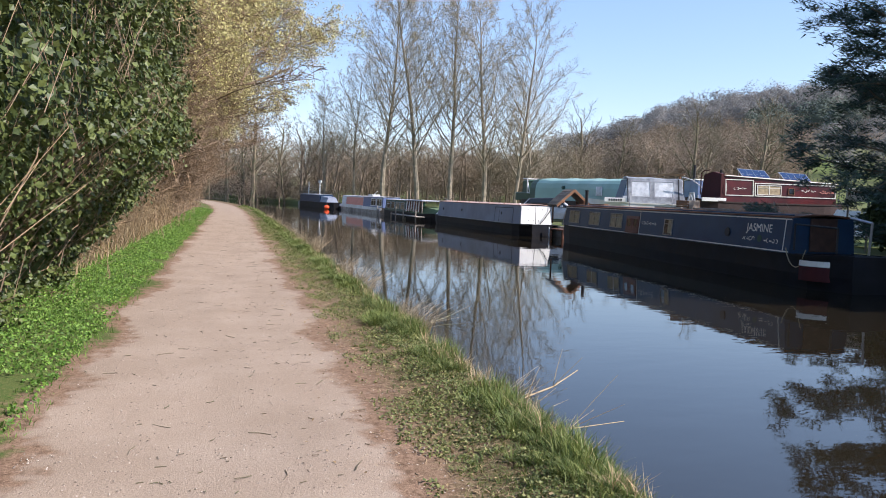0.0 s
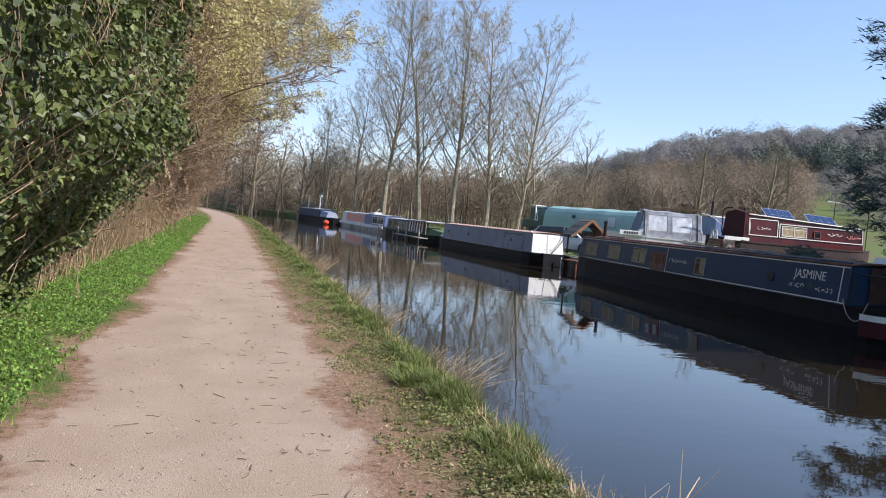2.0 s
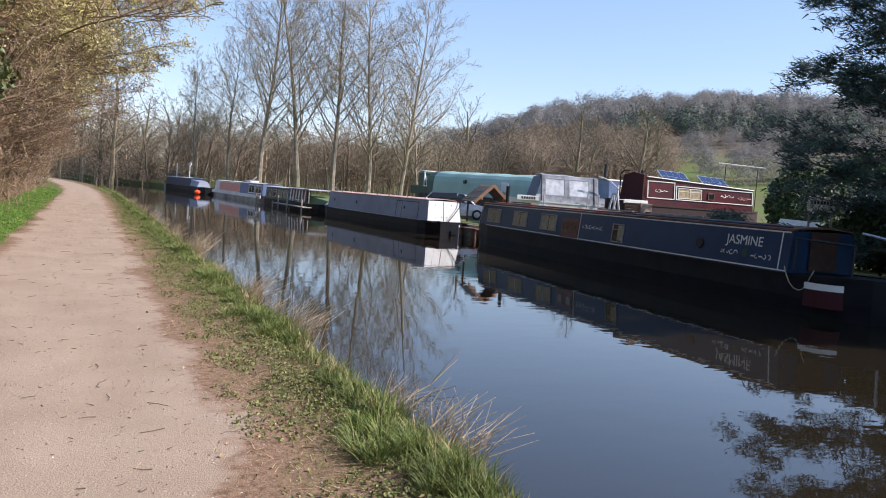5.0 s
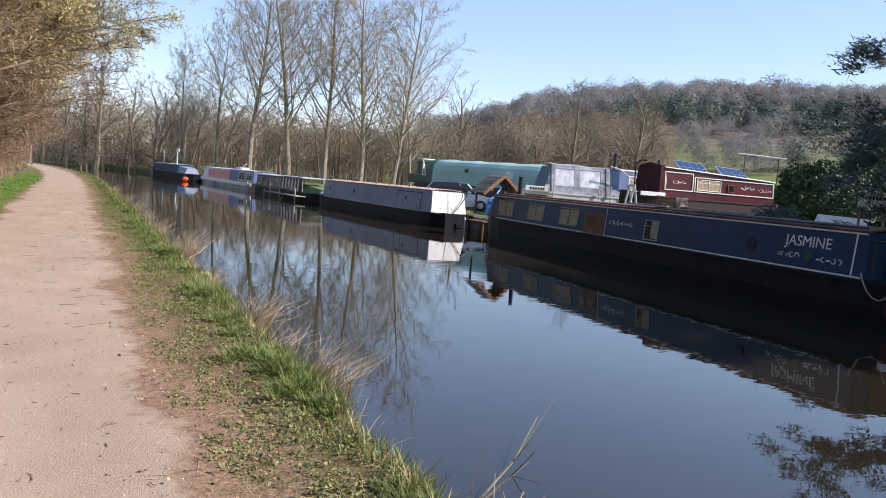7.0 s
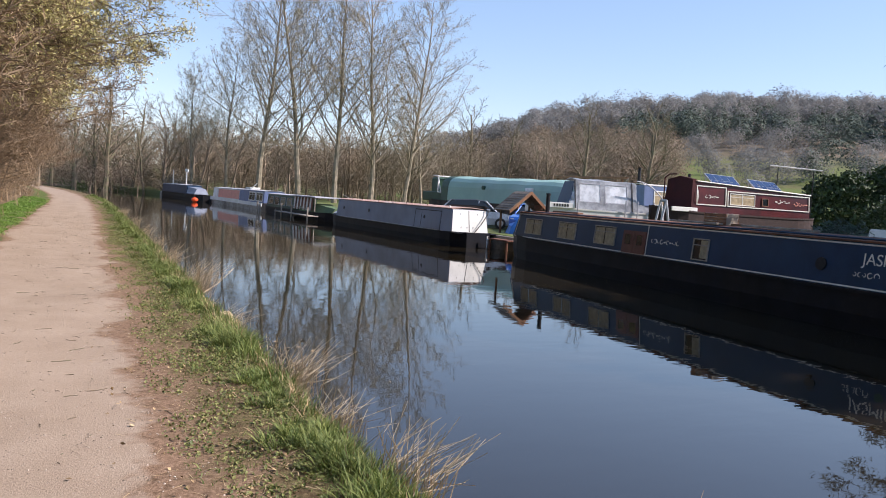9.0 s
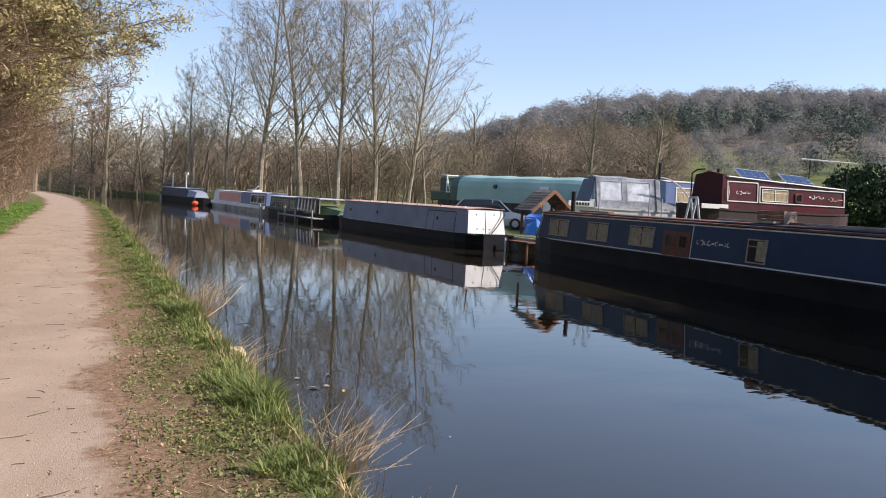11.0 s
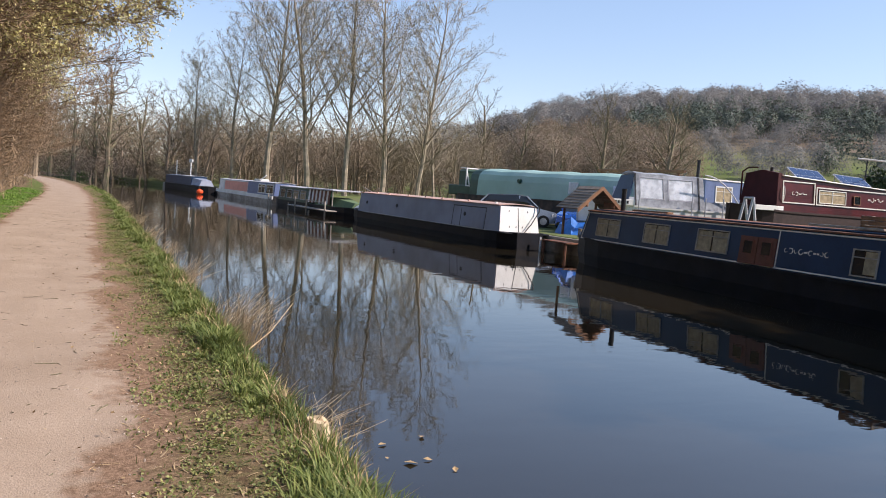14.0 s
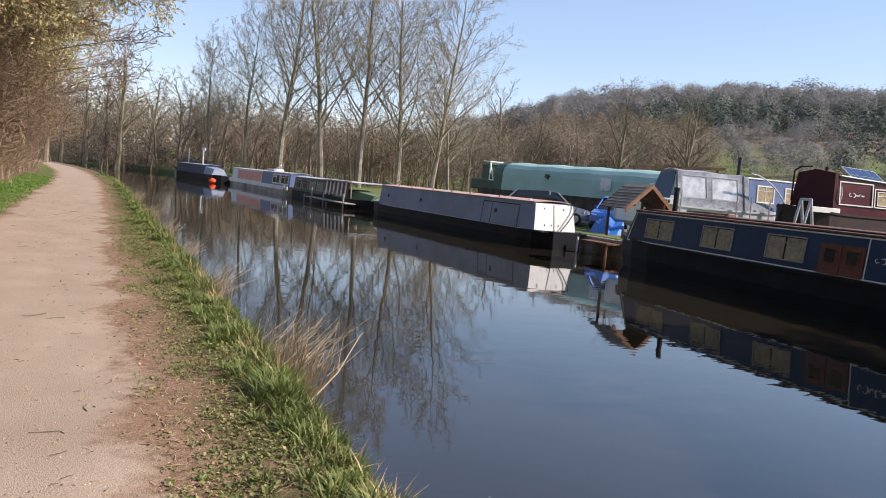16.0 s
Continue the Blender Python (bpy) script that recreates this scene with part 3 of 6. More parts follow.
    part("bow_fender", tube(bmesh.new(), (-2.45, 0.9, 0.75), (-2.45, 0.9, 1.05), 0.10, 0.08, 10), ROPE, b)
    rope = [(16.0 + 0.1 * i, -0.16 - 0.03 * math.sin(i), 0.95 - 0.45 * math.sin(math.pi * i / 8)) for i in range(9)]
    part("stern_rope", tubes(rope, r=0.012), ROPE, b)
    chimney(m @ Matrix.Translation((0.35, 0.65, 1.74)), 0.72, 0.075, "black stove chimney on the navy boat's roof")
    # clutter on the roof
    for s, l, y, r, mt in ((8.6, 1.7, 0.5, 4, GREYWOOD), (11.4, 2.2, 0.5, -3, GREYWOOD), (1.9, 1.6, 0.6, 2, WOOD), (9.4, 1.4, 1.0, 9, WOOD)):
        pl = part("plank", boxes(((-l / 2, -0.11, 0), (l / 2, 0.11, 0.05)), bevel=0.008), mt)
        pl.matrix_world = m @ pose(s, y, 1.812, 0, 0, r)
        tagged(pl, "weathered plank lying on the navy boat's roof", "plank", "planks on the roof")
    crate = root("wooden_crate", m @ pose(9.1, 0.9, 1.812, 0, 0, 6) @ Matrix.Scale(0.72, 4), "split timber crate on the navy boat's roof", "crate")
    for i in range(3):
        part("board", boxes(((-0.5, -0.32, 0.02 + 0.13 * i), (0.5, -0.29, 0.13 + 0.13 * i)), bevel=0.006), WOOD, crate)
        part("board", boxes(((-0.5, 0.29, 0.02 + 0.13 * i), (0.5, 0.32, 0.13 + 0.13 * i)), bevel=0.006), WOOD, crate)
    for x in (-0.5, 0.47):
        part("end_board", boxes(((x, -0.29, 0), (x + 0.03, 0.29, 0.4)), bevel=0.006), GREYWOOD, crate)
    part("bottom_board", boxes(((-0.47, -0.29, 0), (0.47, 0.29, 0.02))), GREYWOOD, crate)


def grey_boat():
    m = boat_axes((15.2, 52.3, WATER), (0.45, -14.9))
    b = root("narrowboat", m, "plain grey primed narrowboat with a faded pink roof", "boat", "moored narrowboats")
    hull(b, -2.3, 15.75, 2.1, 0.60, 2.6, 1.4, blunt1=0.55, sheer=0.12)
    sd = Side(-0.04, 0.60, 0.06, 1.62)
    cabin(b, 0.0, 14.95, sd, 1.90, GREYBOAT, ROOFPINK, slope0=0.1, slope1=0.17)
    for s, h in ((1.2, 0.55), (5.2, 0.55), (12.2, 0.55)):
        part("porthole", tube(bmesh.new(), sd.at(s, h, 0), sd.at(s, h, 0.03), 0.09, sides=12), DARKMETAL, b)
    hatch = part("side_hatch", sd.slab(bmesh.new(), 11.2, 13.8, 0.06, 0.82, 0.0, 0.012), GREYBOAT, b)
    part("hatch_gap", sd.border(bmesh.new(), 11.12, 13.88, 0.0, 0.9, 0.04, 0.0, 0.004), DARKMETAL, hatch)
    part("hatch_gap", sd.slab(bmesh.new(), 11.85, 11.89, 0.06, 0.82, 0.012, 0.016), DARKMETAL, hatch)
    part("foot_line", sd.slab(bmesh.new(), 0.0, 14.9, 0.0, 0.03, 0.002, 0.02), WHITE, b)
    # The end's sunlight is put into its colour: white against the grey sides.
    end = part("end_panel", loft([[(14.97, 0.0, 0.62), (14.80, 0.09, 1.60), (14.80, 1.73, 1.60), (14.97, 1.82, 0.62)], [(14.99, 0.0, 0.62), (14.82, 0.09, 1.60), (14.82, 1.73, 1.60), (14.99, 1.82, 0.62)]]), WHITE, b, "steel bulkhead of the grey boat, its sunlight put into a white colour")
    part("door_gap", loft([[(14.992, 0.86, 0.64), (14.822, 0.86, 1.58), (14.822, 0.89, 1.58), (14.992, 0.89, 0.64)], [(14.998, 0.86, 0.64), (14.828, 0.86, 1.58), (14.828, 0.89, 1.58), (14.998, 0.89, 0.64)]]), DARKMETAL, end)
    for y, z in ((0.45, 1.4), (1.3, 1.4), (0.75, 0.8), (1.05, 0.8), (0.45, 0.8)):
        x = 14.99 - (z - 0.62) * 0.173
        part("latch", boxes(((x, y, z), (x + 0.02, y + 0.018, z + 0.06))), DARKMETAL, end)
    part("tiller", tubes(((15.15, 1.05, 0.65), (15.1, 1.35, 0.95), (15.0, 1.75, 1.45), (14.95, 1.8, 1.62), (14.8, 1.65, 1.66)), r=0.022), DARKMETAL, b)
    part("stern_plate", boxes(((14.95, -0.1, 0.58), (15.6, 1.9, 0.63)), bevel=0.01), BLACK, b)
    for s in (2.0, 3.6, 6.0, 7.9, 9.6, 12.0, 14.2):
        part("mushroom_vent", tube(bmesh.new(), (s, 0.25, 1.66), (s, 0.25, 1.75), 0.06, 0.04, 10), ROOFPINK if s < 13 else WHITE, b)
    part("fore_cover", loft([[(-1.6, 0.3, 0.7), (-1.5, 0.9, 1.0), (-1.6, 1.6, 0.7)], [(0.05, 0.0, 0.75), (0.05, 0.92, 1.45), (0.05, 1.85, 0.75)]]), WHITE, b, "white cover over the fore deck")
    part("fore_mast", tubes(((-0.4, 0.9, 1.0), (-0.4, 0.9, 1.75)), ((-1.6, 0.9, 1.9), (-0.4, 0.9, 1.7), (0.6, 0.9, 1.95)), r=0.03), GREYWOOD, b)


def striped_boat():
    m = boat_axes((14.95, 70.5, WATER), (0.62, -15.0))
    b = root("narrowboat", m, "dark narrowboat with striped curtains under a flat cover", "boat", "moored narrowboats")
    hull(b, -2.0, 14.6, 2.1, 0.55, 2.4, 2.6, blunt1=0.10)
    sd = Side(-0.03, 0.55, 0.05, 1.55)
    cabin(b, 0.0, 7.4, sd, 1.86, DKGREEN, GREYPAINT, slope0=0.1)
    for s in (0.5, 2.2, 3.9, 5.6):
        window(b, sd, s, s + 1.3, 0.2, 0.84, GREYPAINT, curtain=(s > 3))
    part("awning_roof", boxes(((7.3, -0.10, 1.55), (12.6, 1.95, 1.64)), bevel=0.02), GREYPAINT, b)
    for i in range(12):
        s = 7.45 + i * 0.37
        part("curtain_stripe", sd.slab(bmesh.new(), s, s + 0.37, 0.1, 0.99, -0.02 + 0.012 * (i % 2), 0.0 + 0.012 * (i % 2)), WHITE if i % 2 == 0 else RUST, b)
    part("deck_cover", loft([[(9.2, -0.12, 0.5), (9.2, -0.05, 0.85), (9.2, 1.9, 0.85), (9.2, 1.95, 0.5)], [(11.2, -0.12, 0.5), (11.2, 0.3, 1.15), (11.2, 1.6, 1.15), (11.2, 1.95, 0.5)], [(14.4, 0.55, 0.6), (14.4, 0.75, 0.9), (14.4, 1.1, 0.9), (14.4, 1.3, 0.6)]]), material("mossy_green_cover", (0.10, 0.15, 0.07), 0.8), b, "mossy green cover over the fore deck")
    part("awning_post", tubes(((12.5, -0.05, 0.6), (12.5, -0.05, 1.6)), r=0.04), GREYWOOD, b)
    st = root("landing_stage", m, "weathered timber landing stage in the water", "landing stage")
    for i in range(14):
        part("board", boxes(((5.6 + i * 0.6, -0.95, 0.30), (6.17 + i * 0.6, -0.25, 0.36)), bevel=0.01), GREYWOOD, st)
    for s, top in ((0.4, 0.9), (1.0, 0.7), (5.8, 0.5), (7.4, 1.0), (9.9, 0.9), (10.5, 0.2), (13.6, 0.9)):
        part("post", tube(bmesh.new(), (s, -0.9, -0.6), (s, -0.9, top), 0.055, sides=8), GREYWOOD, st)
    part("rail", tubes(((9.9, -0.9, 0.85), (13.6, -0.9, 0.80)), r=0.035), GREYWOOD, st)


def pink_boat():
    m = boat_axes((14.0, 93.0, WATER), (1.1, -21.0))
    b = root("narrowboat", m, "narrowboat with faded red name panel and white framed windows", "boat", "moored narrowboats")
    hull(b, -2.4, 21.2, 2.1, 0.65, 2.6, 1.5, mat=material("weathered_cream_hull", (0.46, 0.41, 0.35), 0.7, second=(0.22, 0.18, 0.15), mixscale=0.5), blunt1=0.4)
    sd = Side(-0.03, 0.70, 0.05, 1.72)
    cabin(b, 0.0, 20.6, sd, 1.86, BLUE2, GREYPAINT)
    part("name_panel", sd.slab(bmesh.new(), 2.6, 11.8, 0.06, 0.96, 0.0, 0.008), SALMON, b)
    part("panel_border", sd.border(bmesh.new(), 2.5, 11.9, 0.0, 1.0, 0.07, 0.008, 0.016), WHITE, b)
    scroll(b, sd, 5.0, 9.4, 0.5, CREAM, 0.4)
    part("white_end", sd.slab(bmesh.new(), 0.1, 2.4, 0.0, 1.0, 0.0, 0.01), WHITE, b)
    window(b, sd, 0.7, 1.7, 0.2, 0.8, WHITE, curtain=False)
    part("blue_panel", sd.slab(bmesh.new(), 12.1, 15.2, 0.05, 0.96, 0.0, 0.01), BLUE2, b)
    for s in (15.5, 18.0):
        window(b, sd, s, s + 2.2, 0.1, 0.92, WHITE, curtain=False, bars=1, w=0.09)
    part("white_waist", sd.slab(bmesh.new(), -0.6, 20.6, -0.30, 0.0, 0.10, 0.16), WHITE, b)
    part("roof_box", boxes(((12.5, 0.4, 1.8), (14.2, 1.3, 2.0)), bevel=0.03), WHITE, b)
    part("roof_mast", tubes(((13.0, 0.8, 1.9), (15.0, 0.8, 2.35)), r=0.05), WHITE, b)


def far_boat():
    m = boat_axes((11.0, 118.0, WATER), (1.6, -22.0))
    b = root("narrowboat", m, "distant dark blue narrowboat with poles on its roof", "boat", "moored narrowboats")
    hull(b, -2.0, 23.0, 2.1, 0.7, 2.6, 2.0)
    sd = Side(-0.03, 0.75, 0.05, 1.75)
    cabin(b, 0.0, 16.5, sd, 1.86, NAVY, GREYPAINT)
    part("cratch_cover", loft([[(16.5, 0.0, 0.8), (16.5, 0.2, 1.6), (16.5, 1.6, 1.6), (16.5, 1.8, 0.8)], [(20.5, 0.1, 0.8), (20.3, 0.4, 1.4), (20.3, 1.4, 1.4), (20.5, 1.7, 0.8)]]), GREYBOAT, b)
    part("red_waist", sd.slab(bmesh.new(), 16.0, 22.0, -0.25, -0.02, 0.02, 0.06), RED, b)
    part("roof_pole", tubes(((2.5, 0.9, 1.75), (2.5, 0.9, 3.7)), r=0.07), WHITE, b)
    part("roof_pole", tubes(((11.5, 0.9, 1.75), (11.5, 0.9, 3.5)), r=0.07), WHITE, b)
    part("pole_vane", boxes(((10.9, 0.8, 3.4), (12.6, 0.95, 3.75)), bevel=0.03), WHITE, b)
    bu = part("buoy", loft([[(r * math.cos(k * math.tau / 12), r * math.sin(k * math.tau / 12), z) for k in range(12)] for r, z in ((0.15, -0.25), (0.33, -0.1), (0.35, 0.06), (0.24, 0.2), (0.07, 0.27))]), ORANGE)
    bu.matrix_world = Matrix.Translation((12.0, 92.5, WATER + 0.25))
    tagged(bu, "orange mooring buoy beside the far boat", "buoy")


LAND = 0.15


def chocks(parent, runs, z, width):
    for s in runs:
        part("chock", boxes(((s - 0.12, 0.1, 0.0), (s + 0.12, width - 0.2, z)), bevel=0.01), GREYWOOD, parent)


def green_boat():
    m = boat_axes((23.0, 56.6, LAND), (1.3, -16.5))
    b = root("narrowboat", m, "narrowboat ashore under a long pale green cover", "boat", "boats ashore")
    chocks(b, (3, 7, 11, 15), 0.35, 2.1)
    hull(b, -0.6, 17.5, 2.2, 1.35, 2.2, 1.6, bottom=0.3, mat=material("dark_tarred_hull", (0.03, 0.024, 0.022), 0.7, second=(0.07, 0.045, 0.035)))
    sd = Side(-0.03, 1.35, 0.06, 2.15)
    cov = []
    for i in range(14):
        s = 3.2 + 14.0 * i / 13
        k = 1 - 0.12 * (i / 13) + 0.015 * math.sin(i * 2.1)
        ring = [(s, -0.08, 1.30)]
        for j in range(9):
            a = math.pi * j / 8
            ring.append((s, 1.0 - 1.02 * math.cos(a), 1.30 + 1.0 * k + 0.75 * k * math.sin(a) ** 0.8))
        ring.append((s, 2.08, 1.30))
        cov.append(ring)
    c = part("tarpaulin", loft(cov), GREEN, b, "pale green tarpaulin over hoops", smooth=False)
    part("dark_hood", loft([[(3.18 - d, p[1], p[2]) for p in cov[0]] for d in (0.0, 0.9)]), DKGREEN, b)
    part("wheelhouse", boxes(((0.6, 0.1, 1.6), (1.6, 1.9, 2.95)), bevel=0.12), DKGREEN, b)
    part("stern_box", boxes(((-0.4, 0.0, 1.3), (2.2, 2.0, 1.95)), bevel=0.06), DKGREEN, b)
    fr = bmesh.new()
    for run in (((1.75, 0.0, 1.9), (1.75, 0.0, 3.0), (1.0, 0.0, 3.05)), ((2.2, 0.0, 1.85), (1.75, 0.0, 2.9)), ((1.75, 0.0, 1.9), (2.4, 0.0, 1.9)), ((1.75, 1.9, 1.9), (1.75, 1.9, 3.0), (1.75, 0.0, 3.0))):
        for p, q in zip(run, run[1:]):
            tube(fr, p, q, 0.04, sides=6)
    part("hood_frame", fr, WHITE, b)
    part("vent", tube(bmesh.new(), (7.6, -0.16, 2.3), (7.6, 0.1, 2.3), 0.13, sides=10), DKGREEN, c)
    part("flap_window", boxes(((12.0, -0.14, 1.75), (12.7, -0.08, 2.35))), CLEARPVC, c)
    part("flap_window", boxes(((15.3, -0.14, 1.55), (16.2, -0.08, 2.25))), CLEARPVC, c)
    rack = root("timber_rack", m, "brown timber rack behind the green boat", "rack")
    for s in (10.5, 13.0, 16.0):
        part("post", tube(bmesh.new(), (s, 3.4, 0.0), (s, 3.4, 3.25), 0.07, sides=6), WOOD, rack)
        part("brace", tubes(((s, 3.3, 2.6), (s + 0.6, 3.3, 3.15)), r=0.035), GREYWOOD, rack)
    part("beam", boxes(((10.2, 3.3, 3.15), (16.4, 3.5, 3.28)), bevel=0.01), WOOD, rack)


def silver_boat():
    m = boat_axes((21.42, 37.2, LAND), (0.96, -0.28))
    b = root("cruiser", m, "white cruiser ashore under a silver canvas tent with clear windows", "boat", "boats ashore")
    chocks(b, (1.5, 4.5), 0.45, 2.2)
    hull(b, -1.6, 5.6, 2.3, 1.35, 2.2, 1.0, mat=WHITE, bottom=0.4, y0=-0.1)
    roof = lambda s, z: [(s, 0.35, z), (s, 0.65, z + 0.08), (s, 1.0, z + 0.11), (s, 1.4, z + 0.08), (s, 1.72, z), (s, 1.70, z - 0.02), (s, 1.0, z + 0.08), (s, 0.37, z - 0.02)]
    t = part("canvas_roof", loft([roof(0.5, 2.75), roof(1.2, 2.70), roof(1.9, 2.74), roof(2.7, 2.67), roof(3.55, 2.70)]), SILVER, b, "silver canvas tent roof over hoops")
    sd = Side(-0.05, 1.3, 0.35, 2.75)
    skirt = sd.slab(bmesh.new(), 0.2, 4.6, -0.02, 0.45, 0.0, 0.012)
    for s0, s1 in ((0.42, 0.72), (1.72, 2.0), (3.05, 3.55)):
        sd.slab(skirt, s0, s1, 0.45, 1.30, 0.0, 0.012)
    sd.slab(skirt, 0.48, 3.55, 1.30, 1.49, 0.0, 0.012)
    part("canvas_side", skirt, SILVER, b, "silver canvas tent side")
    far = Side(2.12, 1.3, 1.72, 2.75)
    part("canvas_side", far.slab(bmesh.new(), 0.3, 3.55, 0.0, 0.45, -0.012, 0.0), SILVER, b)
    for s0, s1 in ((0.72, 1.72), (2.0, 3.05)):
        part("clear_window", sd.slab(bmesh.new(), s0 - 0.02, s1 + 0.02, 0.43, 1.32, -0.012, -0.002), CLEARPVC, b, "milky clear vinyl window")
        part("window_seam", sd.border(bmesh.new(), s0 - 0.05, s1 + 0.05, 0.40, 1.35, 0.03, 0.012, 0.022), GREYPAINT, b)
    part("seam", sd.slab(bmesh.new(), 3.3, 3.36, 0.0, 1.5, 0.012, 0.03), DARKMETAL, b)
    part("seam", sd.slab(bmesh.new(), 0.46, 0.52, 0.0, 1.5, 0.012, 0.03), DARKMETAL, b)
    part("rear_panel", loft([[(3.56, 0.0, 1.3), (3.56, 0.36, 2.70), (3.56, 1.7, 2.70), (3.56, 2.05, 1.3)], [(3.58, 0.0, 1.3), (3.58, 0.36, 2.70), (3.58, 1.7, 2.70), (3.58, 2.05, 1.3)]]), CLEARPVC, b, "clear vinyl end of the tent")
    arc = [(3.4 + 1.9 * i / 6, -0.12, 2.85 - 1.5 * (i / 6) ** 2) for i in range(7)]
    part("hoop", tubes(arc, r=0.03), GREYPAINT, b)
    for s in (0.55, 2.9, 3.5, 4.3):
        part("frame_pole", tube(bmesh.new(), (s, -0.2, 0.0), (s, -0.2, 1.9), 0.03, sides=6), GREYPAINT, b)
    part("front_panel", loft([[(0.18, 0.0, 1.35), (0.50, 0.36, 2.68), (0.50, 1.7, 2.68), (0.18, 2.0, 1.35)], [(0.14, 0.0, 1.35), (0.46, 0.36, 2.68), (0.46, 1.7, 2.68), (0.14, 2.0, 1.35)]]), NAVY, b, "dark end panel of the tent")
    part("nameboard", boxes(((-0.85, -0.16, 1.38), (0.40, -0.10, 1.62)), bevel=0.01), WHITE, b)
    part("nameboard_text", boxes(*[((-0.62 + i * 0.13, -0.17, 1.44), (-0.54 + i * 0.13, -0.162, 1.56)) for i in range(6)]), DARKMETAL, b)
    tp = part("tarpaulin", loft([[(-2.5, 0.4, 0.0), (-2.4, 0.5, 0.35), (-2.4, 0.9, 0.45), (-2.4, 1.5, 0.0)], [(-2.1, 0.2, 0.0), (-2.1, 0.4, 0.75), (-2.0, 1.0, 0.62), (-2.0, 1.6, 0.0)], [(-1.8, 0.1, 0.0), (-1.75, 0.5, 0.5), (-1.8, 1.1, 0.8), (-1.7, 1.7, 0.0)], [(-1.4, 0.2, 0.0), (-1.45, 0.4, 0.55), (-1.5, 1.1, 0.5), (-1.4, 1.6, 0.0)]]), TARP)
    tp.matrix_world = m
    tagged(tp, "crumpled blue tarpaulin over stores on the bank", "tarpaulin")
    # the blue boat behind the tent
    m2 = boat_axes((27.9, 39.3, LAND), (5.0, -0.5))
    c = root("narrowboat", m2, "blue and cream narrowboat ashore with painted flower", "boat", "boats ashore")
    chocks(c, (1, 4), 0.4, 2.0)
    hull(c, -1.5, 5.6, 2.1, 1.3, 2.0, 0.8, bottom=0.35)
    s2 = Side(-0.03, 1.3, 0.05, 2.85)
    cabin(c, 0.0, 5.4, s2, 1.86, BLUE2, CREAM)
    for s in (0.6, 2.2):
        window(c, s2, s, s + 1.0, 0.5, 1.3, WHITE, bars=1, w=0.06)
    window(c, s2, 4.5, 5.2, 0.5, 1.3, WHITE, bars=0)
    for dx, dh in ((0, 0.14), (0.13, 0), (-0.13, 0), (0, -0.14), (0, 0)):
        part("painted_petal", tube(bmesh.new(), s2.at(3.8 + dx, 0.65 + dh, 0), s2.at(3.8 + dx, 0.65 + dh, 0.01), 0.07, sides=8), WHITE, c)
    chimney(m2 @ Matrix.Translation((0.2, 0.9, 2.9)), 0.9, 0.08, "tall black chimney on the blue boat ashore")


